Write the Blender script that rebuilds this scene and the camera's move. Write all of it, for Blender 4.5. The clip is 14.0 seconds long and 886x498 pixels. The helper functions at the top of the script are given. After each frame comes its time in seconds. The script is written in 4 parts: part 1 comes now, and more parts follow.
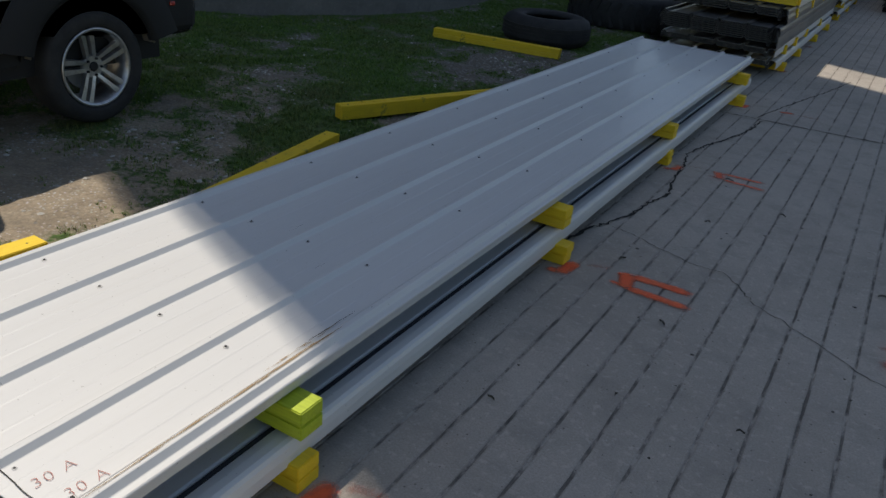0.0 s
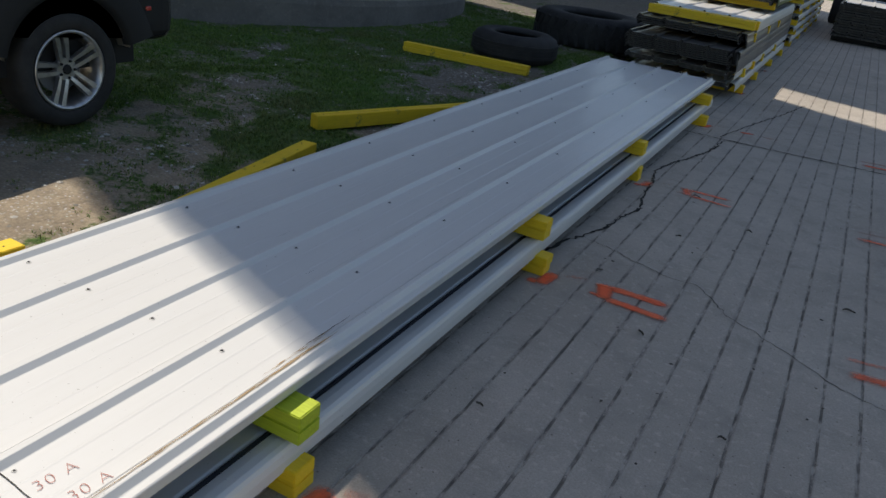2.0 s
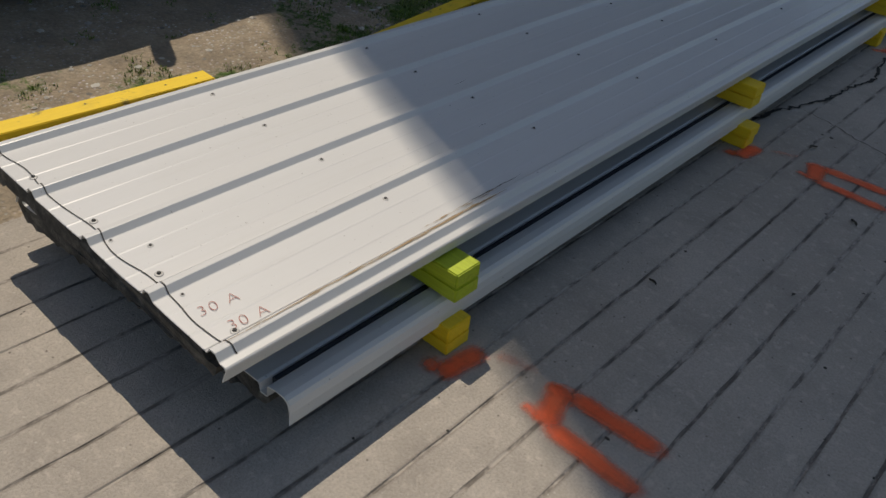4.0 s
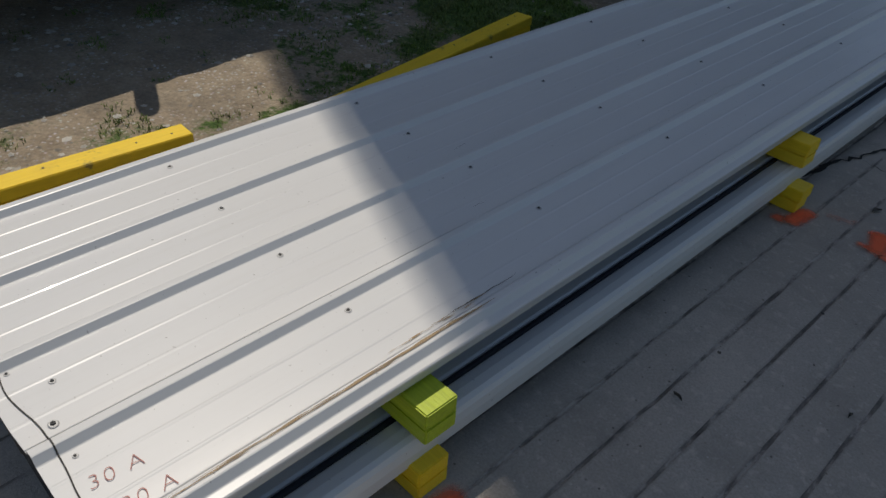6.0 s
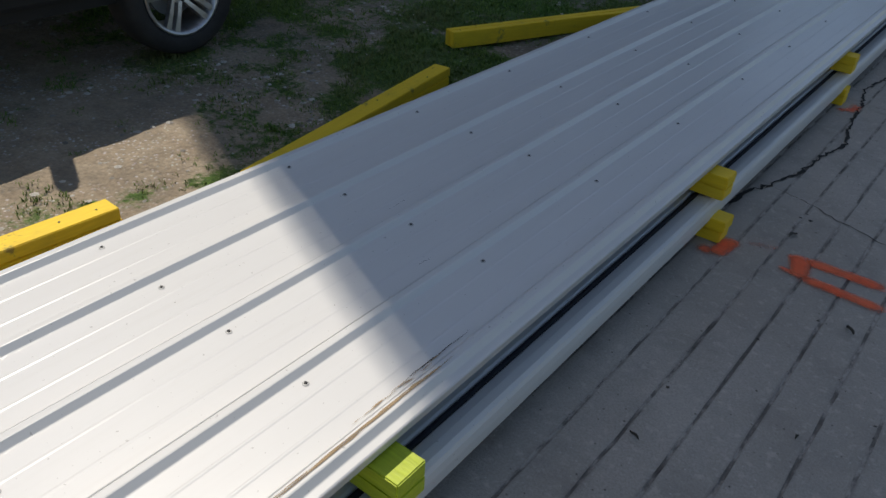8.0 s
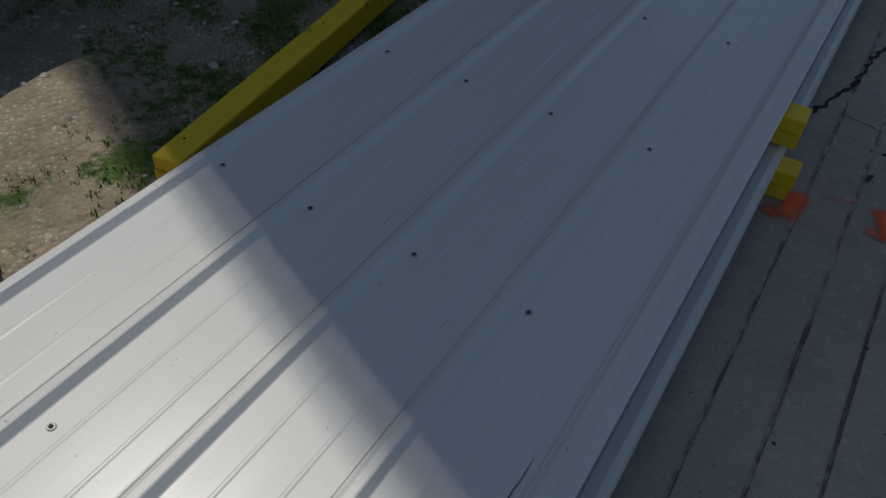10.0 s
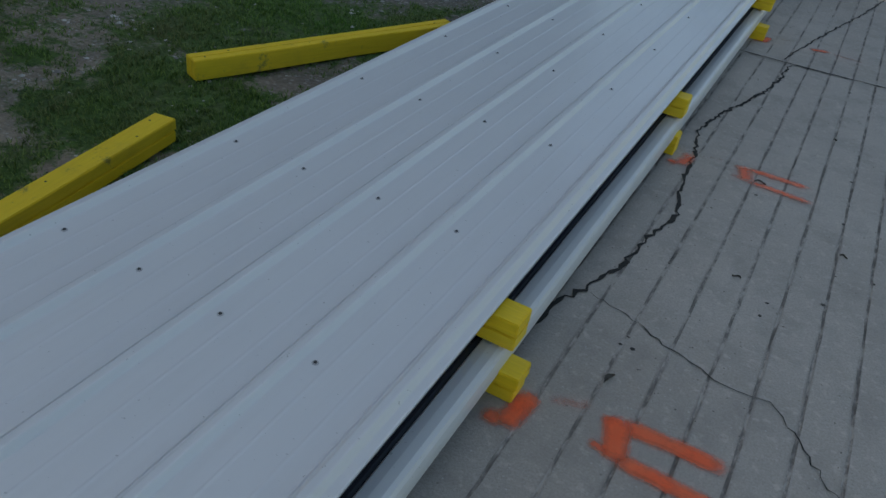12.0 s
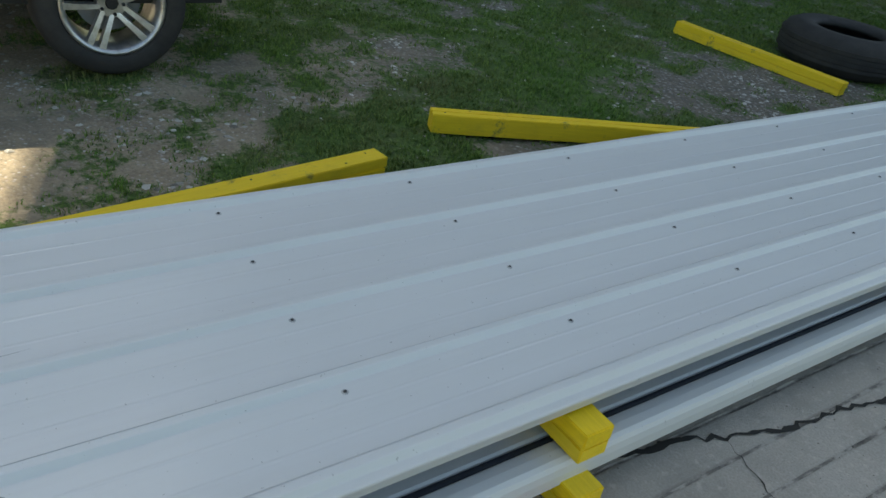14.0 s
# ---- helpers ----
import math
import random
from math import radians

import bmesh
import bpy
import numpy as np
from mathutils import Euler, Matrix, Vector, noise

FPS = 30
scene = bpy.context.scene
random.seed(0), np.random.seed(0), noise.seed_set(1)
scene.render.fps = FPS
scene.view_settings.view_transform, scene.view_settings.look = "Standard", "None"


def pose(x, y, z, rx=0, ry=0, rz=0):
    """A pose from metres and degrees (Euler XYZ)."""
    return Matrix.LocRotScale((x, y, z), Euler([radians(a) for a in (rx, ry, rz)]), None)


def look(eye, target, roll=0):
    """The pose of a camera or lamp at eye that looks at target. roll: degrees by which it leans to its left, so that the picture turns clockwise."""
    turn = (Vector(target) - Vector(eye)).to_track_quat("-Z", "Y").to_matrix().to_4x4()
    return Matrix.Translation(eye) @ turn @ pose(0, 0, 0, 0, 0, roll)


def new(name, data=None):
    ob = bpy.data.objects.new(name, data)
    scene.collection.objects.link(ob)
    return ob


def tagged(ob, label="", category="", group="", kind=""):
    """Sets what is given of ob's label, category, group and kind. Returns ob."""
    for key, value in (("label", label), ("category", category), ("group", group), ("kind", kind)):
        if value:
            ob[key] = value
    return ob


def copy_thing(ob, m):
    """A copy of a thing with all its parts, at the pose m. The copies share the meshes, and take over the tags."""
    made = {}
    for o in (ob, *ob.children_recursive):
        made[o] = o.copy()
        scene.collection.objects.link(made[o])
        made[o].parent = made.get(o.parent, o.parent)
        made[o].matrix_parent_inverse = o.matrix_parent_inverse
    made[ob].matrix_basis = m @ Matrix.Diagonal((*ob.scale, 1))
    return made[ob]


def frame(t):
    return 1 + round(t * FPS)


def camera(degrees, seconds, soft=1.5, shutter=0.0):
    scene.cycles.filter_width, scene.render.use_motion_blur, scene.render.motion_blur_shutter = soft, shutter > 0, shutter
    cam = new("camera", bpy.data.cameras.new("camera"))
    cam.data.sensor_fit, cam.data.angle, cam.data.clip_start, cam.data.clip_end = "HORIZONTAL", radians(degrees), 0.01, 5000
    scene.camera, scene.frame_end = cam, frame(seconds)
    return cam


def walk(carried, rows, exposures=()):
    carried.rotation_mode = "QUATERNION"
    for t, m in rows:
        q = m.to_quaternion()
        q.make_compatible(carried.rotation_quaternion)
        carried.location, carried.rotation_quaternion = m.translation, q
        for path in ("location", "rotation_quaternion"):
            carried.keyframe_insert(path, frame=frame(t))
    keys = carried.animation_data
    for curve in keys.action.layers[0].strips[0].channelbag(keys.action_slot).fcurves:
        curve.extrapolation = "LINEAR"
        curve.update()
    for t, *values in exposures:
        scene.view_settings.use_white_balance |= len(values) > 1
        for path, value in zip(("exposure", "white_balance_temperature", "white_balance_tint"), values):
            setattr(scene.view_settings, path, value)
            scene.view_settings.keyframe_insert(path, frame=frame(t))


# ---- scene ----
cam = camera(59.8, 14.0)
PATH = [
    (0, (2.005, -1.253, 1.471), (1.156, 0.341, 0.61), 6.2),
    (0.5, (1.982, -1.313, 1.494), (1.252, 0.393, 0.747), 8.5),
    (1, (1.967, -1.323, 1.491), (1.264, 0.391, 0.737), 9.4),
    (1.5, (1.965, -1.322, 1.485), (1.287, 0.397, 0.721), 9.7),
    (2, (1.923, -1.336, 1.447), (1.163, 0.326, 0.635), 8.4),
    (2.5, (1.904, -1.351, 1.43), (0.969, 0.07, 0.378), 7.4),
    (3, (1.908, -1.362, 1.402), (0.922, -0.001, 0.317), 5.3),
    (3.2, (1.925, -1.357, 1.382), (0.95, -0.01, 0.272), 5.3),
    (5.3, (1.76, -0.826, 1.374), (0.683, 0.32, 0.139), 8.3),
    (5.5, (1.746, -0.796, 1.381), (0.673, 0.35, 0.142), 7.3),
    (6, (1.707, -0.782, 1.402), (0.613, 0.396, 0.213), 4.6),
    (6.5, (1.682, -0.795, 1.407), (0.563, 0.428, 0.289), 3.7),
    (7, (1.684, -0.8, 1.444), (0.557, 0.454, 0.368), 1.9),
    (7.5, (1.681, -0.813, 1.45), (0.599, 0.498, 0.396), 2.5),
    (7.7, (1.674, -0.824, 1.445), (0.63, 0.512, 0.386), 3.2),
    (9.8, (1.105, -0.358, 1.365), (0.367, 0.901, -0.003), 3.7),
    (10, (1.058, -0.293, 1.345), (0.341, 0.982, -0.018), 3.7),
    (10.5, (1.064, -0.113, 1.315), (0.403, 1.158, -0.081), 3.9),
    (11, (1.111, 0.042, 1.3), (0.448, 1.246, -0.152), 5.5),
    (11.5, (1.152, 0.16, 1.357), (0.518, 1.46, -0.024), 7.0),
    (12, (1.405, 0.267, 1.442), (0.742, 1.777, 0.31), 9.1),
    (12.5, (1.624, 0.406, 1.448), (0.971, 1.935, 0.337), 10.4),
    (13, (1.692, 0.573, 1.478), (1.135, 2.288, 0.613), 12.7),
    (13.5, (1.745, 0.667, 1.494), (1.121, 2.36, 0.631), 12.9),
    (14, (1.731, 0.604, 1.398), (0.409, 1.693, 0.364), 10.8),
]
EXPOSURES = [
    (0, -0.18, 6950, 9), (0.5, 0.01, 6950, 9), (1, 0.07, 6950, 9), (1.5, 0.04, 6950, 9), (2, 0.02, 7000, 9), (2.5, -0.3, 7200, 9), (3, -0.4, 7500, 10), (5.5, -0.65, 6950, 9), (6, -0.62, 6900, 9), (6.5, -0.45, 6850, 9), (7, -0.22, 6900, 9), (7.5, -0.05, 6900, 9),
    (10, -1.02, 6600, 6), (10.5, -0.62, 6450, 4), (11, -0.56, 6350, 2), (11.5, -0.43, 6650, 2), (12, 0.58, 7400, 3), (12.5, 0.93, 7700, 5), (13, 1.23, 8050, 5), (13.5, 1.23, 8000, 3), (14, 1.14, 8100, 0),
]
walk(cam, [(t, look(eye, target, roll)) for t, eye, target, roll in PATH], EXPOSURES)

# ---------------------------------------------------------------- world, sun
SUN_WAY = Vector((0.47, -0.202, -1.0)).normalized()      # the way the sunlight travels
world = bpy.data.worlds.new("sky")
scene.world = world
world.use_nodes = True
wn = world.node_tree.nodes
sky = wn.new("ShaderNodeTexSky")
sky.sky_type, sky.sun_disc = "NISHITA", False
sky.sun_elevation = math.asin(-SUN_WAY.z)
sky.sun_rotation = math.atan2(-SUN_WAY.x, -SUN_WAY.y)
sky.air_density, sky.dust_density, sky.ozone_density = 1.0, 0.9, 1.2
world.node_tree.links.new(sky.outputs[0], wn["Background"].inputs[0])
wn["Background"].inputs[1].default_value = 0.11
sun = new("sun", bpy.data.lights.new("sun", "SUN"))
sun.data.energy, sun.data.angle, sun.data.color = 3.8, radians(0.28), (1.0, 0.94, 0.87)
sun.matrix_world = look((0, 0, 30), Vector((0, 0, 30)) + SUN_WAY)


# ---------------------------------------------------------------- materials
def material(name, base, rough=0.6, metal=0.0, coat=0.0):
    m = bpy.data.materials.new(name)
    m.use_nodes = True
    n = m.node_tree.nodes["Principled BSDF"]
    n.inputs["Base Color"].default_value = (*base, 1)
    n.inputs["Roughness"].default_value = rough
    n.inputs["Metallic"].default_value = metal
    n.inputs["Coat Weight"].default_value = coat
    return m


class Graph:
    """A short hand for node links in one material."""

    def __init__(self, m):
        self.t = m.node_tree
        self.out = self.t.nodes["Principled BSDF"]
        self.co = self.t.nodes.new("ShaderNodeTexCoord").outputs["Object"]

    def world(self):
        self.co = self.t.nodes.new("ShaderNodeNewGeometry").outputs["Position"]
        return self

    def node(self, kind, **values):
        n = self.t.nodes.new(kind)
        for k, v in values.items():
            n.inputs[k].default_value = v
        return n

    def link(self, a, b):
        self.t.links.new(a, b)

    def scaled(self, s):
        n = self.node("ShaderNodeMapping")
        n.inputs["Scale"].default_value = s
        self.link(self.co, n.inputs["Vector"])
        return n.outputs[0]

    def noise(self, scale, detail=4.0, rough=0.6, stretch=None, distort=0.0):
        n = self.node("ShaderNodeTexNoise", Scale=scale, Detail=detail, Roughness=rough, Distortion=distort)
        self.link(self.scaled(stretch) if stretch else self.co, n.inputs["Vector"])
        return n.outputs["Fac"]

    def voronoi(self, scale, stretch=None, feature="F1", out="Distance"):
        n = self.node("ShaderNodeTexVoronoi", Scale=scale)
        n.feature = feature
        self.link(self.scaled(stretch) if stretch else self.co, n.inputs["Vector"])
        return n.outputs[out]

    def ramp(self, fac, *stops):
        n = self.node("ShaderNodeValToRGB")
        e = n.color_ramp.elements
        while len(e) < len(stops):
            e.new(0.5)
        for el, (p, c) in zip(e, stops):
            el.position = p
            el.color = (*c, 1) if len(c) == 3 else c
        self.link(fac, n.inputs[0])
        return n.outputs[0]

    def grey(self, fac, a, b, lo=0.0, hi=1.0):
        n = self.node("ShaderNodeMapRange")
        for k, v in zip(("From Min", "From Max", "To Min", "To Max"), (a, b, lo, hi)):
            n.inputs[k].default_value = v
        self.link(fac, n.inputs["Value"])
        return n.outputs[0]

    def mix(self, fac, a, b, kind="MIX"):
        n = self.node("ShaderNodeMix")
        n.data_type, n.blend_type = "RGBA", kind
        for src, i in ((fac, 0), (a, 6), (b, 7)):
            if isinstance(src, (int, float)):
                n.inputs[i].default_value = src
            elif isinstance(src, tuple):
                n.inputs[i].default_value = (*src, 1)
            else:
                self.link(src, n.inputs[i])
        return n.outputs[2]

    def math(self, op, a, b=0.0):
        n = self.node("ShaderNodeMath")
        n.operation = op
        for src, i in ((a, 0), (b, 1)):
            if isinstance(src, (int, float)):
                n.inputs[i].default_value = src
            else:
                self.link(src, n.inputs[i])
        return n.outputs[0]

    def axis(self, i):
        n = self.node("ShaderNodeSeparateXYZ")
        self.link(self.co, n.inputs[0])
        return n.outputs[i]

    def random(self):
        return self.t.nodes.new("ShaderNodeObjectInfo").outputs["Random"]

    def island(self):
        return self.t.nodes.new("ShaderNodeNewGeometry").outputs["Random Per Island"]

    def colour(self, c):
        self.link(c, self.out.inputs["Base Color"])

    def rough(self, r):
        self.link(r, self.out.inputs["Roughness"])

    def bump(self, h, strength=0.3, distance=0.005, normal=None):
        n = self.node("ShaderNodeBump", Strength=strength, Distance=distance)
        self.link(h, n.inputs["Height"])
        if normal is not None:
            self.link(normal, n.inputs["Normal"])
        self.link(n.outputs[0], self.out.inputs["Normal"])
        return n.outputs[0]


def make_white_steel(name, base, dirt):
    m = material(name, base, 0.36, 0.0, 0.15)
    g = Graph(m)
    film = g.noise(2.2, 5, 0.62, (1.0, 0.25, 1.0))
    specks = g.grey(g.noise(85, 2, 0.5), 0.71, 0.77)
    streak = g.grey(g.noise(14, 4, 0.6, (3.0, 0.16, 1.0)), 0.52, 0.8, 0, 0.55)
    c = g.mix(g.grey(film, 0.35, 0.75, 0, 0.5), base, tuple(v * 0.86 for v in base))
    c = g.mix(g.math("MULTIPLY", streak, 0.16), c, dirt)
    c = g.mix(g.math("MULTIPLY", specks, 0.45), c, (0.16, 0.14, 0.12))
    g.colour(c)
    g.rough(g.grey(film, 0.3, 0.8, 0.28, 0.5))
    g.bump(g.noise(3.0, 2, 0.5, (1.0, 0.35, 1.0)), 0.25, 0.006)
    return m


WHITE = make_white_steel("white_painted_steel", (0.685, 0.682, 0.665), (0.40, 0.36, 0.30))
GREY_STEEL = make_white_steel("grey_underside_steel", (0.27, 0.27, 0.265), (0.3, 0.29, 0.27))
GREEN_STEEL = make_white_steel("green_painted_steel", (0.10, 0.16, 0.06), (0.12, 0.11, 0.08))


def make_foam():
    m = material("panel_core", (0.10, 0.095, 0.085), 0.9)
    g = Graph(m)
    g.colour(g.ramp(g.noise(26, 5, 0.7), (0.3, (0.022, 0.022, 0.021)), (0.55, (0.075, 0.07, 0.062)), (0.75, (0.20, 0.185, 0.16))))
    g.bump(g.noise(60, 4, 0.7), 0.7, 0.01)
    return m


FOAM = make_foam()


def make_yellow():
    m = material("yellow_paint_on_wood", (0.72, 0.52, 0.02), 0.55)
    g = Graph(m)
    grain = g.noise(9, 6, 0.65, (1.0, 14.0, 14.0), 0.4)
    patch = g.noise(7, 5, 0.65)
    c = g.mix(g.grey(grain, 0.35, 0.75), (0.95, 0.645, 0.02), (0.80, 0.52, 0.012))
    c = g.mix(g.grey(patch, 0.58, 0.80, 0, 0.5), c, (0.58, 0.38, 0.03))
    scuff = g.grey(g.math("MULTIPLY", g.noise(30, 4, 0.7), g.noise(5, 3, 0.6)), 0.36, 0.45)
    c = g.mix(g.math("MULTIPLY", scuff, 0.75), c, (0.14, 0.10, 0.05))
    c = g.mix(g.math("MULTIPLY", g.random(), 0.2), c, (0.8, 0.62, 0.08))
    g.colour(c)
    g.bump(grain, 0.35, 0.004)
    return m


YELLOW = make_yellow()


def make_lime():
    m = material("lime_paint_on_wood", (0.62, 0.72, 0.05), 0.5)
    g = Graph(m)
    grain = g.noise(9, 6, 0.65, (1.0, 14.0, 14.0), 0.4)
    c = g.mix(g.grey(grain, 0.35, 0.75), (0.50, 0.60, 0.035), (0.36, 0.44, 0.025))
    g.colour(g.mix(g.grey(g.noise(26, 4, 0.7), 0.62, 0.74, 0, 0.6), c, (0.20, 0.20, 0.05)))
    g.bump(grain, 0.35, 0.004)
    return m


LIME = make_lime()


def make_concrete(name, dark, light, scale=1.0, grooved=False):
    m = material(name, light, 0.88)
    g = Graph(m).world()
    big = g.noise(0.9 * scale, 5, 0.6)
    mid = g.noise(6 * scale, 6, 0.65)
    fine = g.noise(140 * scale, 4, 0.75)
    c = g.mix(g.grey(big, 0.3, 0.72), dark, light)
    c = g.mix(g.grey(mid, 0.48, 0.75, 0, 0.55), c, tuple(v * 0.68 for v in dark))
    c = g.mix(g.grey(fine, 0.40, 0.72, 0, 0.55), c, tuple(v * 0.6 for v in dark))
    c = g.mix(g.grey(g.noise(33, 3, 0.6), 0.56, 0.72, 0, 0.4), c, tuple(min(1, v * 1.25) for v in light))
    stones = g.grey(g.voronoi(38 * scale), 0.05, 0.13, 1, 0)
    c = g.mix(g.math("MULTIPLY", g.math("MULTIPLY", stones, g.grey(g.noise(17, 2, 0.5), 0.44, 0.56)), 0.75), c, (0.62, 0.58, 0.52))
    pits = g.grey(g.voronoi(27 * scale), 0.04, 0.11, 1, 0)
    c = g.mix(g.math("MULTIPLY", g.math("MULTIPLY", pits, g.grey(g.noise(11, 2, 0.5), 0.42, 0.54)), 0.85), c, (0.06, 0.05, 0.042))
    stain = g.grey(g.noise(2.3, 4, 0.55, (1, 0.7, 1)), 0.62, 0.76)
    c = g.mix(g.math("MULTIPLY", stain, 0.45), c, tuple(v * 0.45 for v in dark))
    if grooved:
        # dirt washed along the grooves
        along = g.math("SUBTRACT", g.axis(0), g.math("MULTIPLY", g.axis(1), DRIFT))
        saw = g.math("FRACT", g.math("ADD", g.math("DIVIDE", g.math("SUBTRACT", along, FIRST), PITCH), 20.5))
        off = g.math("ABSOLUTE", g.math("SUBTRACT", saw, 0.5))
        wide = g.math("ADD", 0.03, g.math("MULTIPLY", g.noise(7, 5, 0.7, (1, 0.5, 1)), 0.12))
        near = g.math("SUBTRACT", 1.0, g.math("DIVIDE", off, wide))
        near = g.math("MULTIPLY", g.grey(near, 0.0, 0.8), g.grey(g.noise(2.4, 4, 0.65), 0.38, 0.62, 0.04, 0.6))
        c = g.mix(near, c, (0.13, 0.112, 0.095))
    g.colour(c)
    n = g.bump(mid, 0.3, 0.01)
    g.bump(fine, 0.9, 0.005, n)
    return m


SLAB_L, SLAB_R, PITCH, FIRST, DRIFT = -0.22, 5.0, 0.1275, 1.198, 0.009
CONCRETE = make_concrete("broom_worn_concrete", (0.405, 0.36, 0.308), (0.57, 0.512, 0.442), 1.0, True)
OLD_CONCRETE = make_concrete("weathered_foundation_concrete", (0.17, 0.16, 0.15), (0.27, 0.255, 0.235), 1.4)
PALE_CONCRETE = make_concrete("pale_dusty_concrete", (0.36, 0.345, 0.32), (0.55, 0.53, 0.49), 1.4)
CRACK = material("crack_dirt", (0.03, 0.027, 0.023), 0.95)


def make_groove_dirt():
    m = material("groove_dirt", (0.09, 0.08, 0.07), 0.95)
    g = Graph(m).world()
    g.colour(g.ramp(g.noise(22, 5, 0.7, (1, 0.35, 1)), (0.30, (0.085, 0.074, 0.064)), (0.47, (0.20, 0.177, 0.152)), (0.58, (0.43, 0.385, 0.332))))
    g.bump(g.noise(150, 3, 0.7), 0.6, 0.004)
    return m


GROOVE = make_groove_dirt()


def make_soil():
    m = material("gravel_and_grass_soil", (0.2, 0.18, 0.14), 0.95)
    g = Graph(m).world()
    cover = g.t.nodes.new("ShaderNodeAttribute")
    cover.attribute_name = "grass"
    fine = g.noise(60, 4, 0.7)
    mid = g.noise(9, 6, 0.72)
    blotch = g.noise(24, 5, 0.75)
    stone = g.voronoi(52, None, "F1", "Color")
    hue = g.node("ShaderNodeHueSaturation", Saturation=0.14, Value=0.85)
    g.link(stone, hue.inputs["Color"])
    grit = g.mix(g.grey(mid, 0.3, 0.7), (0.285, 0.222, 0.152), (0.45, 0.37, 0.265))
    grit = g.mix(g.grey(fine, 0.35, 0.7, 0, 0.5), grit, (0.14, 0.115, 0.085))
    some = g.math("MULTIPLY", g.grey(g.voronoi(52), 0.12, 0.36, 0.65, 0.0), g.grey(g.noise(2.6, 4, 0.6), 0.40, 0.60))
    grit = g.mix(some, grit, hue.outputs[0])
    grit = g.mix(g.grey(g.noise(3.4, 6, 0.75), 0.46, 0.68, 0, 0.65), grit, (0.145, 0.128, 0.10))
    stony = g.math("MULTIPLY", g.grey(g.axis(1), 1.8, 3.4), g.grey(blotch, 0.25, 0.6, 0.35, 0.9))
    grit = g.mix(stony, grit, g.mix(g.grey(g.voronoi(34), 0.1, 0.4), (0.36, 0.345, 0.32), (0.10, 0.092, 0.078)))
    green = g.mix(g.grey(g.noise(38, 5, 0.75), 0.3, 0.7), (0.022, 0.050, 0.008), (0.10, 0.175, 0.03))
    green = g.mix(g.grey(g.noise(5, 5, 0.7), 0.5, 0.72, 0, 0.6), green, (0.105, 0.095, 0.05))
    edge = g.math("ADD", cover.outputs["Fac"], g.math("MULTIPLY", g.math("SUBTRACT", mid, 0.5), 1.5))
    edge = g.math("ADD", edge, g.math("MULTIPLY", g.math("SUBTRACT", blotch, 0.5), 1.6))
    g.colour(g.mix(g.grey(edge, 0.36, 0.66), grit, green))
    n = g.bump(g.voronoi(52), 0.45, 0.012)
    g.bump(fine, 0.7, 0.008, n)
    return m


SOIL = make_soil()


def make_leafy(name, a, b, tint=0.0):
    m = material(name, a, 0.75)
    g = Graph(m)
    c = g.mix(g.island(), a, b)
    patch = g.noise(1.3, 4, 0.65)
    c = g.mix(g.grey(patch, 0.5, 0.66, 0, tint), c, (0.16, 0.145, 0.06))
    g.colour(g.mix(g.grey(patch, 0.30, 0.46, tint, 0), c, (0.075, 0.21, 0.018)))
    return m


GRASS = make_leafy("grass_blades", (0.05, 0.115, 0.014), (0.19, 0.29, 0.05), 0.65)
PEBBLES = make_leafy("limestone_gravel", (0.16, 0.145, 0.12), (0.56, 0.53, 0.47))
DARK_GRAVEL = make_leafy("dark_debris", (0.03, 0.026, 0.02), (0.09, 0.075, 0.055))


def make_paint_mark():
    m = material("orange_marking_paint", (0.78, 0.10, 0.025), 0.75)
    g = Graph(m).world()
    worn = g.math("ADD", g.math("MULTIPLY", g.noise(11, 5, 0.75), 0.55), g.math("MULTIPLY", g.noise(90, 5, 0.85), 0.45))
    c = g.mix(g.grey(g.noise(7, 4, 0.6), 0.3, 0.7), (1.0, 0.125, 0.03), (0.92, 0.17, 0.06))
    g.colour(c)
    clear = g.t.nodes.new("ShaderNodeBsdfTransparent")
    blend = g.t.nodes.new("ShaderNodeMixShader")
    uv = g.t.nodes.new("ShaderNodeTexCoord").outputs["UV"]
    sep = g.node("ShaderNodeSeparateXYZ")
    g.link(uv, sep.inputs[0])
    mask = g.grey(g.math("ADD", g.math("MULTIPLY", worn, 0.9), sep.outputs[0]), 0.66, 1.20, 0.0, 0.90)
    g.link(mask, blend.inputs[0])
    g.link(clear.outputs[0], blend.inputs[1])
    g.link(g.out.outputs[0], blend.inputs[2])
    g.link(blend.outputs[0], g.t.nodes["Material Output"].inputs[0])
    return m


PAINT = make_paint_mark()
MARKER = material("red_marker_ink", (0.42, 0.17, 0.14), 0.6)
STAIN = material("brown_dirt_line", (0.36, 0.26, 0.15), 0.85)
INK = material("dark_cut_line", (0.05, 0.045, 0.04), 0.8)
SCREW_STEEL = material("screw_steel", (0.46, 0.46, 0.45), 0.5, 0.4)
WASHER = material("rubber_washer", (0.05, 0.05, 0.05), 0.7)


def make_rubber():
    m = material("tyre_rubber", (0.022, 0.022, 0.023), 0.78)
    g = Graph(m)
    g.colour(g.ramp(g.noise(9, 5, 0.65), (0.3, (0.014, 0.014, 0.015)), (0.7, (0.035, 0.034, 0.033)), (0.9, (0.075, 0.07, 0.062))))
    g.bump(g.noise(40, 3, 0.6), 0.2, 0.004)
    return m


RUBBER = make_rubber()


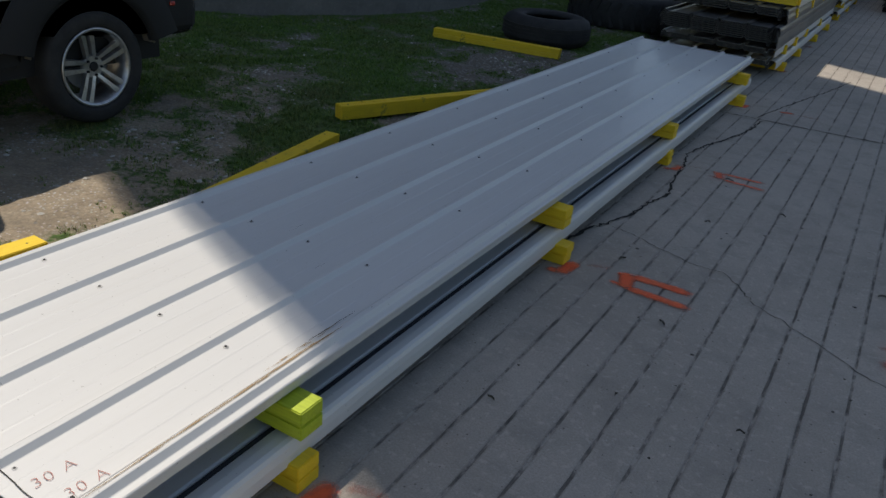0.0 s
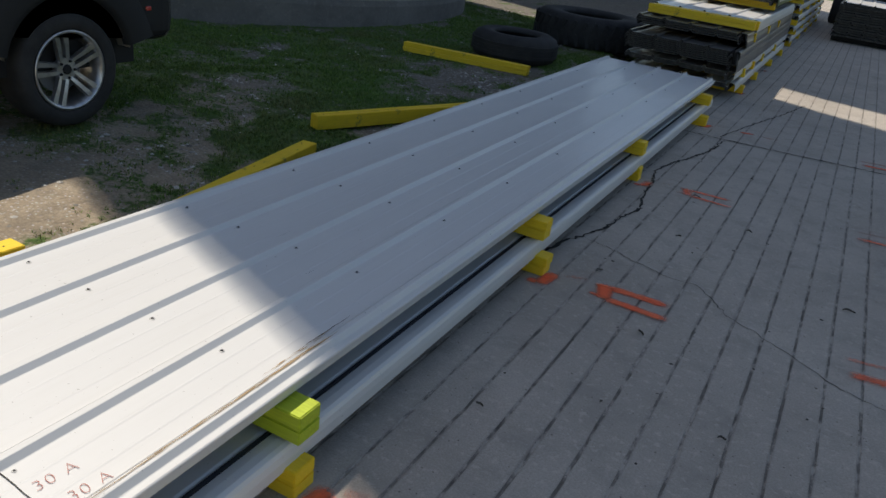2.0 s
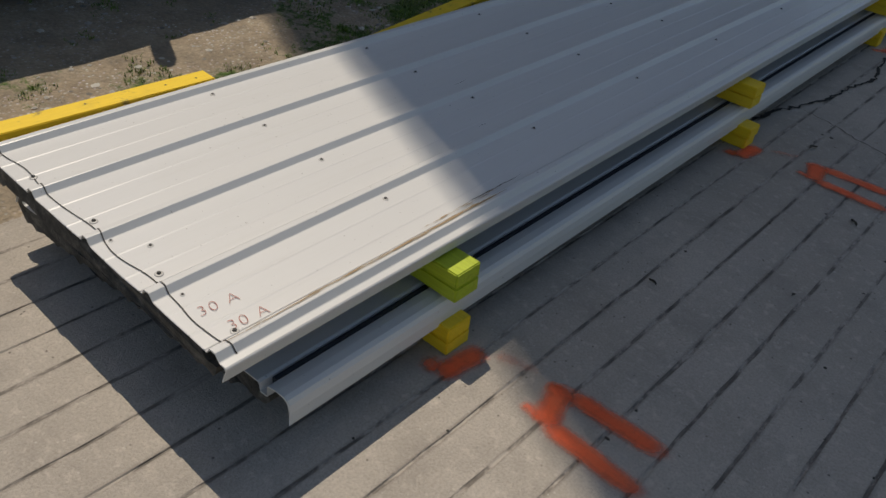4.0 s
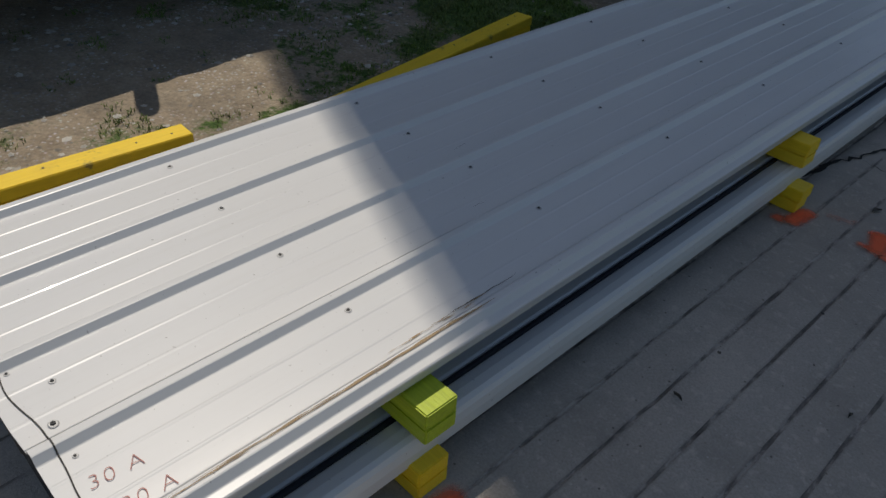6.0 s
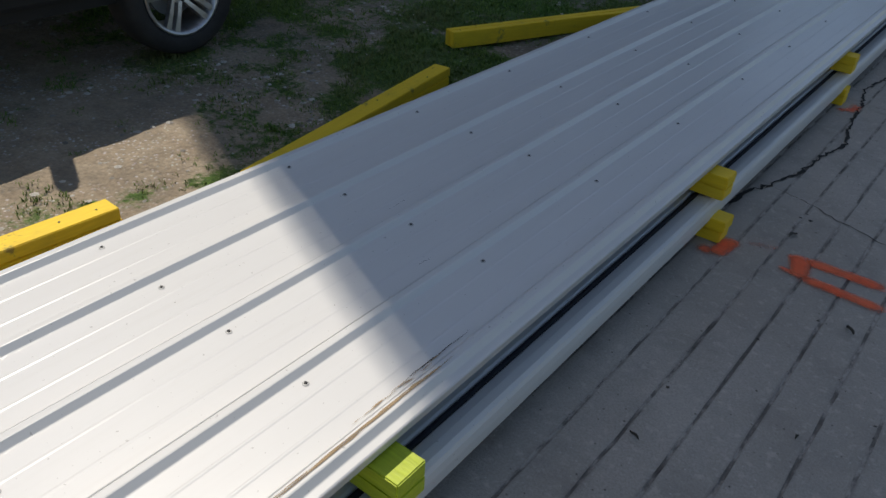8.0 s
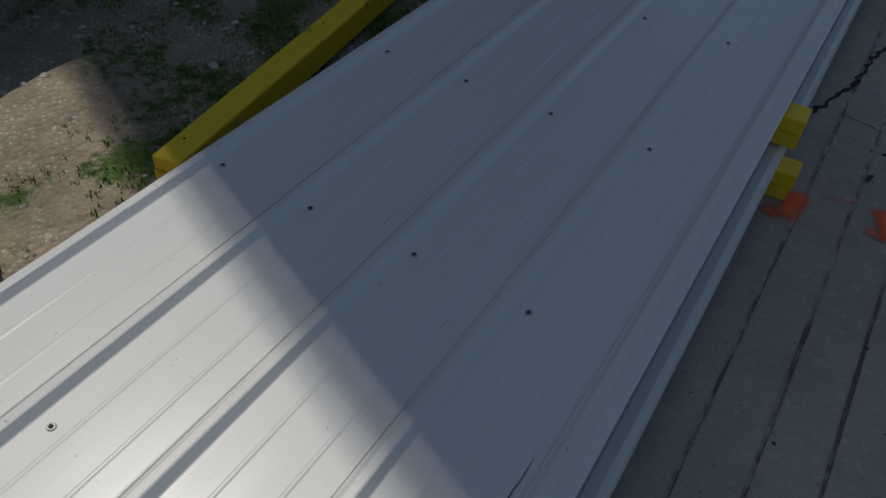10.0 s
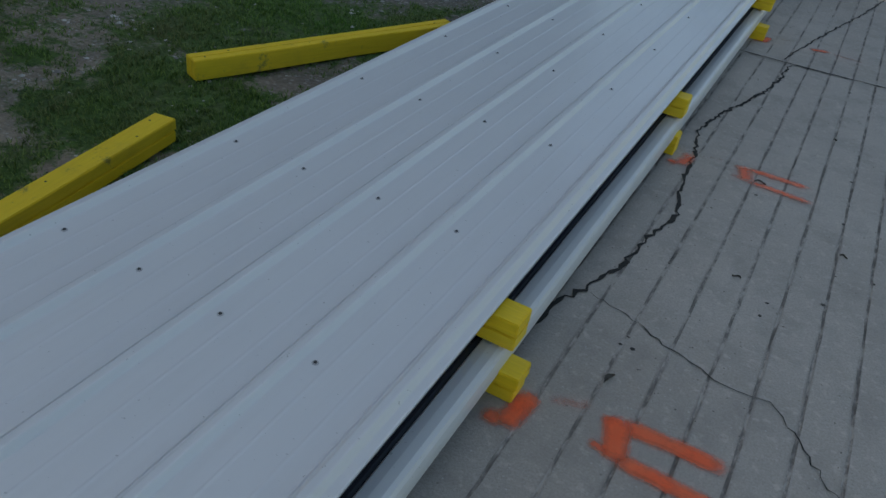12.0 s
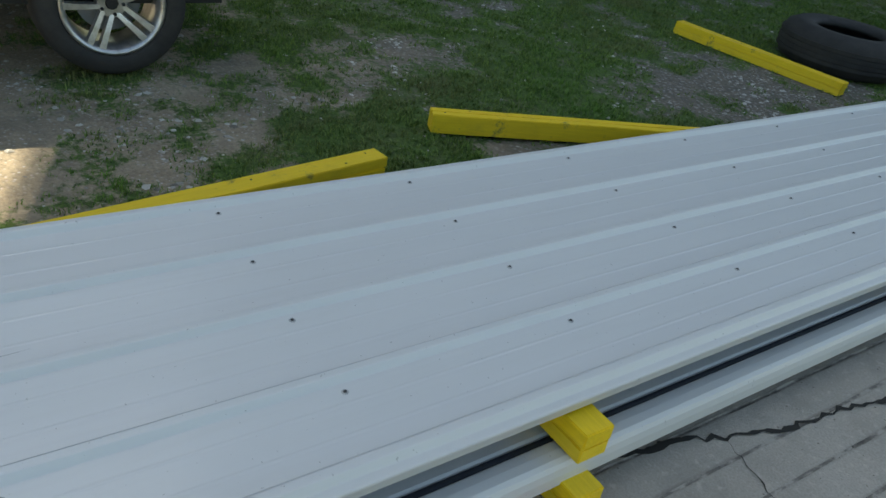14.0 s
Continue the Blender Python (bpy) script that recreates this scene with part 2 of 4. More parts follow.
def make_bin_steel():
    m = material("weathered_galvanised_steel", (0.24, 0.25, 0.26), 0.55, 0.55)
    g = Graph(m)
    g.colour(g.mix(g.grey(g.noise(2.5, 6, 0.65, (1, 1, 0.3)), 0.3, 0.7), (0.14, 0.145, 0.15), (0.30, 0.31, 0.32)))
    g.rough(g.grey(g.noise(4, 4, 0.6), 0.3, 0.7, 0.45, 0.75))
    return m


BIN_STEEL = make_bin_steel()
CAR_PAINT = material("champagne_car_paint", (0.42, 0.375, 0.31), 0.3, 0.35, 0.8)
BLACK_PLASTIC = material("black_plastic", (0.011, 0.011, 0.012), 0.7)
GLASS = material("dark_tinted_glass", (0.015, 0.018, 0.02), 0.06)
GAP_NAVY = material("navy_gap_strip", (0.035, 0.042, 0.055), 0.7)
AMBER = material("amber_lens", (0.42, 0.03, 0.012), 0.2, 0, 0.5)
LAMP_LENS = material("clear_lamp_lens", (0.6, 0.62, 0.64), 0.1, 0, 0.5)


def make_alloy():
    m = material("silver_alloy", (0.55, 0.55, 0.56), 0.34, 0.85)
    g = Graph(m)
    g.colour(g.mix(g.grey(g.noise(18, 4, 0.7), 0.45, 0.75, 0, 0.6), (0.58, 0.58, 0.59), (0.22, 0.20, 0.18)))
    return m


ALLOY = make_alloy()
MACHINE = material("machine_dark_paint", (0.03, 0.032, 0.035), 0.5)
FENCE_WOOD = material("grey_fence_wood", (0.42, 0.40, 0.36), 0.85)


# ---------------------------------------------------------------- mesh helpers
def link_mesh(name, verts, faces, mat, smooth=False, parent=None, label=""):
    me = bpy.data.meshes.new(name)
    me.from_pydata([tuple(v) for v in verts], [], faces)
    me.materials.append(mat)
    if smooth:
        me.polygons.foreach_set("use_smooth", [True] * len(me.polygons))
    me.update()
    ob = new(name, me)
    if parent is not None:
        ob.parent = parent
    if label:
        ob["label"] = label
    return ob


def part(name, bm, mat, parent=None, label="", smooth=False):
    bmesh.ops.recalc_face_normals(bm, faces=bm.faces)
    me = bpy.data.meshes.new(name)
    bm.to_mesh(me)
    bm.free()
    me.materials.append(mat)
    if smooth:
        me.polygons.foreach_set("use_smooth", [True] * len(me.polygons))
    ob = new(name, me)
    if parent is not None:
        ob.parent = parent
    if label:
        ob["label"] = label
    return ob


def empty(name, m, label, category, group="", kind=""):
    ob = new(name)
    ob.empty_display_size = 0.1
    ob.matrix_world = m
    return tagged(ob, label, category, group, kind)


def box_bm(x0, x1, y0, y1, z0, z1, bevel=0.0, bm=None, segments=1):
    own = bm or bmesh.new()
    r = bmesh.ops.create_cube(own, size=1.0, matrix=Matrix.LocRotScale(((x0 + x1) / 2, (y0 + y1) / 2, (z0 + z1) / 2), None, (x1 - x0, y1 - y0, z1 - z0)))
    if bevel:
        edges = list({e for v in r["verts"] for e in v.link_edges})
        bmesh.ops.bevel(own, geom=edges, offset=bevel, segments=segments, affect="EDGES", profile=0.6)
    return own


def extrude_profile(pts, ys, closed=True, jitter=None, caps=True):
    """Vertices and faces of an x-z outline carried along y."""
    n, verts, faces = len(pts), [], []
    for j, y in enumerate(ys):
        for i, (x, z) in enumerate(pts):
            d = jitter(x, y, z) if jitter else (0, 0, 0)
            verts.append((x + d[0], y + d[1], z + d[2]))
    last = n if closed else n - 1
    for j in range(len(ys) - 1):
        for i in range(last):
            a, b = j * n + i, j * n + (i + 1) % n
            faces.append((a, b, b + n, a + n))
    if closed and caps:
        faces.append(tuple(range(n - 1, -1, -1)))
        faces.append(tuple(range((len(ys) - 1) * n, len(ys) * n)))
    return verts, faces


def lathe_bm(outline, steps, axis="z", bm=None):
    """A closed ring of revolution from (radius, height) points."""
    own = bm or bmesh.new()
    rings = []
    for k in range(steps):
        a = 2 * math.pi * k / steps
        rings.append([own.verts.new((r * math.cos(a), r * math.sin(a), h) if axis == "z" else (h, r * math.cos(a), r * math.sin(a))) for r, h in outline])
    for k in range(steps):
        p, q = rings[k], rings[(k + 1) % steps]
        for i in range(len(outline)):
            j = (i + 1) % len(outline)
            own.faces.new((p[i], q[i], q[j], p[j]))
    return own


def ribbon(name, pts, mat, width, z, parent=None, jag=0.0, seed=0, label=""):
    """A thin strip that follows a line of (x, y) points on a level surface."""
    rnd = random.Random(seed)
    line = []
    for (x0, y0), (x1, y1) in zip(pts, pts[1:]):
        n = max(2, int(math.hypot(x1 - x0, y1 - y0) / 0.025))
        for i in range(n):
            t = i / n
            line.append((x0 + (x1 - x0) * t + rnd.uniform(-jag, jag), y0 + (y1 - y0) * t + rnd.uniform(-jag, jag)))
    line.append(pts[-1])
    verts, faces = [], []
    for i, (x, y) in enumerate(line):
        a, b = line[max(0, i - 1)], line[min(len(line) - 1, i + 1)]
        d = Vector((b[0] - a[0], b[1] - a[1])).normalized()
        w = width * rnd.uniform(0.35, 1.3) / 2 if jag else width / 2
        taper = min(1.0, (i + 0.4) / 4, (len(line) - i - 0.6) / 4) if jag else 1.0
        verts += [(x - d.y * w * taper, y + d.x * w * taper, z), (x + d.y * w * taper, y - d.x * w * taper, z)]
    for i in range(len(line) - 1):
        faces.append((2 * i + 1, 2 * i + 3, 2 * i + 2, 2 * i))
    return link_mesh(name, verts, faces, mat, parent=parent, label=label)


# ---------------------------------------------------------------- ground and slab
def smooth_noise(x, y, s):
    return noise.noise(Vector((x * s, y * s, 3.1)))


def grid_lines(lo, hi, step, far, growth=1.5):
    out = list(np.arange(lo, hi + 1e-6, step))
    a, b, s = lo, hi, step
    head, tail = [], []
    while a > -far:
        s *= growth
        a -= s
        head.append(a)
    s = step
    while b < far:
        s *= growth
        b += s
        tail.append(b)
    return head[::-1] + out + tail


def grass_cover(x, y):
    """How far grass covers the yard at a place: bare gravel by the car and the drive, green by the bin."""
    c = 0.42 + 0.5 * smooth_noise(x, y, 0.75) + 0.5 * smooth_noise(x + 7, y, 2.1) + 0.6 * smooth_noise(x, y + 5, 4.5)
    c += 0.42 * min(1.0, max(-1.0, (y - 1.55) / 0.9))
    if y > 2.2 and x > -1.1:
        c -= 0.04 + 0.16 * math.exp(-(((y - 4.6) / 0.9) ** 2 + ((x + 0.9) / 0.6) ** 2))
    # worn patches where the limestone shows through
    if y > 2.3:
        c -= 0.75 * max(0.0, smooth_noise(x * 1.3 + 11, y * 0.9, 1.1) + 0.08) + 0.35 * math.exp(-(((x + 0.85) / 0.45) ** 2 + ((y - 4.6) / 0.8) ** 2))
    if 0.85 < y < 2.6 and x > -1.15:
        c += 0.38 * min(1.0, (y - 0.85) / 0.25)
    if y > 9.5:
        c -= 0.6
    c += (0.36 + 0.5 * smooth_noise(x, y, 9.0)) * math.exp(-(((x + 0.76 - 0.12 * y) / 0.16) ** 2 + ((y - 0.2) / 0.6) ** 2)) + 0.45 * math.exp(-(((x + 0.50) / 0.13) ** 2 + ((y - 0.78) / 0.2) ** 2))
    return min(1.0, max(0.0, c))


def yard_z(x, y):
    """The yard's height: it rises away from the drive's edge and towards the bins."""
    up = 0.014 + 0.0165 * min(7.5, max(0.0, y))
    # a low bank under the parked car
    up += 0.042 * min(1.0, max(0.0, (-0.75 - x) / 0.8)) * min(1.0, max(0.0, (4.5 - y) / 1.5))
    k = min(1.0, max(0.0, (-0.24 - x) / 0.22))
    z = -0.035 + (up + 0.03) * k * k * (3 - 2 * k)
    if x < -0.24:
        z += k * (0.016 * smooth_noise(x, y, 1.3) + 0.009 * smooth_noise(x, y, 5.0) + 0.006 * smooth_noise(x, y, 13.0))
    return z


def build_ground():
    xs, ys = grid_lines(-5.0, 0.0, 0.06, 900), grid_lines(-2.5, 11.0, 0.06, 900)
    verts, faces = [], []
    for y in ys:
        for x in xs:
            z = yard_z(x, y) if x < 0 else -0.035
            verts.append((x, y, z))
    n = len(xs)
    for j in range(len(ys) - 1):
        for i in range(n - 1):
            a = j * n + i
            faces.append((a, a + 1, a + n + 1, a + n))
    ob = link_mesh("ground", verts, faces, SOIL, smooth=True)
    att = ob.data.attributes.new("grass", "FLOAT", "POINT")
    near = [grass_cover(v[0], v[1]) if abs(v[0]) < 14 and abs(v[1]) < 30 else 0.9 for v in verts]
    att.data.foreach_set("value", near)
    return tagged(ob, "patchy grass, dirt and pale gravel yard", "ground", kind="structure")


ground = build_ground()


def build_slab(name, y0, y1, step):
    """A concrete slab with grooves sunk along it."""
    k = math.ceil((SLAB_L + 0.05 - FIRST) / PITCH)
    grooves = []
    while FIRST + k * PITCH < SLAB_R - 0.05:
        grooves.append(FIRST + k * PITCH)
        k += 1
    xs = [SLAB_L]
    kinds = [None]
    for gi, c in enumerate(grooves):
        for o in (-1.0, -0.45, 0.45, 1.0):
            xs.append(c + o * 0.005)
            kinds.append((gi, abs(o) < 0.5))
    xs.append(SLAB_R)
    kinds.append(None)
    ys = np.arange(y0, y1 + step / 2, step)
    verts, faces, sunk = [], [], []
    for y in ys:
        for x, kd in zip(xs, kinds):
            dx = dz = 0.0
            if kd:
                dx = DRIFT * y + 0.004 * smooth_noise(kd[0] * 3.7, y, 0.7) + 0.003 * smooth_noise(kd[0] * 9.1, y, 6.0)
                if kd[1]:
                    live = min(1.0, max(0.05, 0.75 + 2.4 * smooth_noise(kd[0] * 5.3, y, 0.55)))
                    dz = -0.0034 * live
                else:
                    dx += (1 if xs[0] < x else 0) * 0.004 * smooth_noise(x * 31.0, y, 17.0)
            verts.append((x + dx, y, dz + 0.0015 * smooth_noise(x, y, 2.5)))
    n = len(xs)
    for j in range(len(ys) - 1):
        for i in range(n - 1):
            a = j * n + i
            faces.append((a, a + 1, a + n + 1, a + n))
            sunk.append(1 if kinds[i] and kinds[i + 1] and kinds[i][0] == kinds[i + 1][0] else 0)
    # edges down into the ground
    for row, flip in ((0, False), (len(ys) - 1, True)):
        base = len(verts)
        verts += [(*verts[row * n + i][:2], -0.1) for i in range(n)]
        for i in range(n - 1):
            f = (row * n + i, base + i, base + i + 1, row * n + i + 1)
            faces.append(f[::-1] if flip else f)
            sunk.append(0)
    for col, flip in ((0, True), (n - 1, False)):
        base = len(verts)
        verts += [(*verts[j * n + col][:2], -0.1) for j in range(len(ys))]
        for j in range(len(ys) - 1):
            f = (j * n + col, (j + 1) * n + col, base + j + 1, base + j)
            faces.append(f if flip is False else f[::-1])
            sunk.append(0)
    ob = link_mesh(name, verts, faces, CONCRETE)
    ob.data.materials.append(GROOVE)
    ob.data.polygons.foreach_set("material_index", sunk)
    return tagged(ob, "worn grey concrete drive with long drag grooves", "pavement", kind="structure")


slab = build_slab("pavement", -6.0, 12.06, 0.07)
slab_far = build_slab("pavement", 12.0605, 34.0, 0.14)

# cracks and the joint in the slab
ribbon("crack", [(0.955, 2.0), (0.972, 2.15), (1.028, 2.285), (1.08, 2.47), (1.112, 2.74), (1.16, 2.95), (1.112, 3.18), (1.103, 3.34), (1.084, 3.60), (1.044, 3.823), (1.089, 4.121), (1.215, 4.60), (1.262, 4.95), (1.275, 5.25)], CRACK, 0.016, 0.0035, slab, 0.010, 1)
ribbon("crack", [(1.214, 5.246), (1.342, 5.93), (1.42, 6.3), (1.489, 6.572), (1.629, 7.252), (1.722, 7.794)], CRACK, 0.012, 0.0035, slab, 0.009, 2)
ribbon("crack", [(1.030, 2.285), (1.18, 2.246), (1.39, 2.15), (1.52, 2.115), (1.64, 2.12), (1.73, 2.02), (1.82, 1.90), (2.02, 1.78), (2.26, 1.60), (2.66, 1.46), (3.1, 1.38)], CRACK, 0.0042, 0.0035, slab, 0.009, 3)
ribbon("crack", [(-0.2, 5.20), (0.5, 5.22), (0.963, 5.235), (1.286, 5.25), (1.892, 5.307), (2.244, 5.36), (2.617, 5.40), (3.4, 5.47), (4.9, 5.62)], CRACK, 0.017, 0.0045, slab, 0.004, 5)
ribbon("crack", [(0.95, 1.95), (0.965, 2.06), (0.985, 2.18)], CRACK, 0.030, 0.0037, slab, 0.010, 4)

# ---------------------------------------------------------------- orange paint marks
PAINT_LABEL = "faded orange spray paint marks on the concrete"


def paint_marks(strokes, on):
    verts, faces, fade = [], [], []
    for order, ((x0, y0), (x1, y1), w, f) in enumerate(strokes):
        d = Vector((x1 - x0, y1 - y0))
        length = d.length
        d.normalize()
        nl, nw = max(3, int(length / 0.02)), 5
        base = len(verts)
        for i in range(nl + 1):
            for j in range(nw + 1):
                v = j / nw - 0.5
                p = (x0 + d.x * length * i / nl - d.y * v * w * 1.8, y0 + d.y * length * i / nl + d.x * v * w * 1.8)
                verts.append((*p, 0.0042 + 0.0007 * order))
                end = min(1.0, 4 * min(i, nl - i) / nl + 0.25)
                fade.append(f * (1 - (2 * abs(v)) ** 1.7 * 0.85) * end)
        for i in range(nl):
            for j in range(nw):
                a = base + i * (nw + 1) + j
                faces.append((a, a + nw + 1, a + nw + 2, a + 1))
    ob = link_mesh("paint_mark", verts, faces, PAINT, parent=on, label=PAINT_LABEL)
    uv = ob.data.uv_layers.new()
    loops = [0] * len(ob.data.loops)
    ob.data.loops.foreach_get("vertex_index", loops)
    uv.data.foreach_set("uv", [c for i in loops for c in (fade[i], 0.0)])
    return ob


for y, f, on in ((0.0, 0.80, slab), (1.73, 0.80, slab), (3.52, 0.58, slab), (5.66, 0.62, slab_far), (7.72, 0.6, slab_far), (9.9, 0.55, slab_far)):
    # the hook at each timber's end, the long double mark beyond it
    paint_marks([((0.985, y - 0.108), (1.06, y - 0.118), 0.045, f * 0.8), ((1.055, y - 0.135), (1.082, y + 0.03), 0.05, f), ((1.10, y + 0.03), (1.24, y + 0.075), 0.032, f * 0.42)], on)
    if y < 5:
        paint_marks([((1.25, y + 0.045), (1.32, y + 0.062), 0.03, f * 0.75), ((1.30, y + 0.062), (1.60, y + 0.072), 0.045, f), ((1.25, y - 0.045), (1.33, y - 0.055), 0.028, f * 0.7), ((1.32, y - 0.058), (1.62, y - 0.068), 0.042, f), ((1.292, y + 0.085), (1.338, y - 0.075), 0.052, f)], on)
    elif y < 7:
        paint_marks([((1.33, y + 0.0), (1.46, y + 0.06), 0.05, f), ((1.46, y + 0.03), (1.68, y + 0.03), 0.04, f * 0.6)], on)
for y, f, on in ((1.83, 0.64, slab), (3.62, 0.52, slab), (5.62, 0.66, slab_far)):
    paint_marks([((2.27, y + 0.03), (2.56, y + 0.085), 0.03, f * 0.7), ((2.29, y - 0.095), (2.58, y - 0.06), 0.05, f), ((2.50, y - 0.09), (2.56, y + 0.03), 0.045, f * 0.7)], on)


# ---------------------------------------------------------------- roofing panels
RIBS = (-0.074, 0.176, 0.431, 0.684, 0.917)


def skin_line(lip=0.957, drop=0.0):
    """The x-z line of a panel's outer skin, from its left edge to its lip; flats lie at z = 0."""
    pts = [(RIBS[0] - 0.029, -0.012), (RIBS[0] - 0.012, 0.0158)]
    for i, c in enumerate(RIBS):
        if drop and i == 4:
            # the broad rounded edge that laps the next panel
            return pts + [(0.884, 0.0), (0.890, -0.004), (0.893, -0.026), (0.914, -0.026), (0.917, 0.004), (0.921, 0.0075), (0.944, 0.010), (0.966, 0.0085), (0.977, 0.003), (0.983, -0.008), (0.986, -0.03), (0.984, -0.066)]
        if i:
            # a small seam before the rise
            pts += [(c - 0.031, 0.0), (c - 0.0295, 0.0017), (c - 0.0265, 0.0019), (c - 0.0248, -0.0006), (c - 0.020, 0.0010), (c - 0.011, 0.0145), (c - 0.008, 0.0162)]
        pts += [(c + 0.006, 0.0170), (c + 0.009, 0.0160), (c + 0.0195, 0.0012), (c + 0.022, 0.0)]
        if i < 4:
            for f in (1 / 3, 2 / 3):
                m = c + (RIBS[i + 1] - c) * f
                pts += [(m - 0.006, 0.0), (m - 0.003, 0.0009), (m + 0.0005, 0.0009), (m + 0.0042, 0.0)]
    pts.append((lip - 0.002, -0.0008))
    pts += [(lip + 0.001, -0.003), (lip + 0.0015, -0.008), (lip - 0.014, -0.045), (lip - 0.017, -0.047)]
    return pts


def sag(x, y, z):
    return (0, 0.004 * smooth_noise(x * 4, y * 0, 2.0) if abs(y) < 0.02 else 0, 0.0035 * smooth_noise(x, y, 0.8))


def insulated_panel(name, x, y0, y1, z, lip, drop, label, skew=0.0):
    """A ribbed sandwich panel: outer skin, core, inner skin."""
    ob = empty(name, pose(x, y0, z), label, "roof panel", "insulated panels on the timbers", "")
    length = y1 - y0
    ys = [0.0, 0.01] + list(np.arange(0.2, length - 0.1, 0.2)) + [length]
    top = skin_line(lip, drop)
    line = top + [(px - (0.004 if px > 0.95 else 0.0), pz - 0.0035) for px, pz in reversed(top)]
    def skin_shift(px, py, pz):
        a, b, c = sag(px, py, pz)
        return (a, b + (skew * (px + 0.1) if py < 0.02 else 0.0), c)

    v, f = extrude_profile(line, ys, True, skin_shift)
    link_mesh("outer_skin", v, f, WHITE, parent=ob, label="white painted ribbed steel skin")
    under = [(px, pz - 0.005) for px, pz in top if px < 0.88] + [(0.885, -0.03), (0.915, -0.033), (0.912, -0.052), (-0.088, -0.052), (-0.083, -0.03)]
    rag = [(0.895 - 0.017 * i, -0.062 - 0.012 * abs(smooth_noise(i * 0.9, z * 40, 1.3)) - 0.008 * (i % 3 == 0)) for i in range(58)]
    under = [q for q in under if q[1] > -0.05][:-1] + [(0.912, -0.052)] + rag + [(-0.088, -0.052)]

    def torn(px, py, pz):
        if py < 0.1:
            return (0, 0.012 * smooth_noise(px * 17, pz * 30 + z * 9, 1.0) + skew * (px + 0.1), 0)
        return (0, 0, max(0.0, -0.0525 - pz))

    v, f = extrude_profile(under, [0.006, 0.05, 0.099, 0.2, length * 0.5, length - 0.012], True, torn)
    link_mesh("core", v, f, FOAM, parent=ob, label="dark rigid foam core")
    low = [(-0.092, -0.053), (0.92, -0.053), (0.92, -0.056), (-0.092, -0.056)]
    v, f = extrude_profile(low, [0.2, length * 0.5, length - 0.006], True)
    link_mesh("inner_skin", v, f, GREY_STEEL, parent=ob, label="thin grey steel inner skin")
    return ob, top


TOP, LOW = 0.3055, 0.1445
upper, TOP_LINE = insulated_panel("roof_panel", 0.0, -0.65, 6.19, TOP, 0.957, 0.0, "long white ribbed insulated roof panel, sunlit at one end, resting on yellow timbers")
lower, LOW_LINE = insulated_panel("roof_panel", 0.006, -0.605, 6.15, LOW, 0.957, 0.058, "long white ribbed insulated roof panel lying beneath another, on yellow timbers", 0.068)


# dark navy strip laid in the channel, where the gap between panels shows
v, f = extrude_profile([(0.8935, -0.024), (0.9135, -0.024), (0.9135, -0.006), (0.904, -0.002), (0.8935, -0.006)], [0.1, 3.4, 6.6])
link_mesh("channel_strip", v, f, GAP_NAVY, parent=lower, label="dark strip lying in the edge channel")


def follow_skin(y_of, name, mat, width, parent):
    """A thin line drawn across the ribs of the upper panel."""
    verts, faces = [], []
    line = [p for p in TOP_LINE if -0.09 < p[0] < 0.95]
    dense = []
    for (x0, z0), (x1, z1) in zip(line, line[1:]):
        n = max(1, int((x1 - x0) / 0.012))
        dense += [(x0 + (x1 - x0) * i / n, z0 + (z1 - z0) * i / n) for i in range(n)]
    for x, z in dense:
        y = y_of(x)
        s = sag(x, y, 0)[2]
        verts += [(x, y - width / 2, z + s + 0.002), (x, y + width / 2, z + s + 0.002)]
    for i in range(len(dense) - 1):
        faces.append((2 * i, 2 * i + 2, 2 * i + 3, 2 * i + 1))
    return link_mesh(name, verts, faces, mat, parent=parent)


follow_skin(lambda x: 0.034 + 0.005 * math.sin(x * 21) + 0.008 * smooth_noise(x, 0, 9), "cut_line", INK, 0.0028, upper)["label"] = "dark wavy cut line across the skin"


# brown dirt along the last rib, scratches
def flat_strip(name, x, y0, y1, w, mat, parent, z=0.0022, wob=0.002, seed=3):
    rnd = random.Random(seed)
    verts, faces = [], []
    n = max(4, int((y1 - y0) / 0.02))
    for i in range(n + 1):
        y = y0 + (y1 - y0) * i / n
        c = x + rnd.uniform(-wob, wob)
        h = w * rnd.uniform(0.4, 1.1) * min(1, (i + 0.3) / 3, (n - i + 0.3) / 3) / 2
        s = sag(c, y, 0)[2]
        verts += [(c - h, y, z + s), (c + h, y, z + s)]
    for i in range(n):
        faces.append((2 * i, 2 * i + 1, 2 * i + 3, 2 * i + 2))
    return link_mesh(name, verts, faces, mat, parent=parent, label="brown dirt streak")


for k in range(26):
    y = 0.02 + 0.78 * (k / 26) + 0.012 * math.sin(k * 5.0)
    flat_strip("dirt_streak", 0.9125 + 0.0025 * math.sin(k * 2.3), y, y + 0.05 + 0.09 * abs(math.sin(k * 1.7)), 0.002 + 0.005 * abs(math.sin(k * 3.1)), STAIN, upper, 0.0186, 0.0008, 40 + k)
for k in range(9):
    y = 0.62 + 0.03 * k
    flat_strip("dirt_streak", 0.880 + 0.003 * math.sin(k * 2.9), y, y + 0.03 + 0.03 * abs(math.sin(k * 1.3)), 0.002 + 0.004 * abs(math.sin(k * 2.1)), STAIN, upper, 0.0024, 0.0012, 80 + k)
flat_strip("scratch", 0.876, 0.78, 1.02, 0.0025, INK, upper, seed=6)
flat_strip("scratch", 0.372, 1.30, 1.38, 0.002, INK, upper, seed=7)
flat_strip("scratch", 0.62, 1.14, 1.19, 0.002, INK, upper, seed=8)


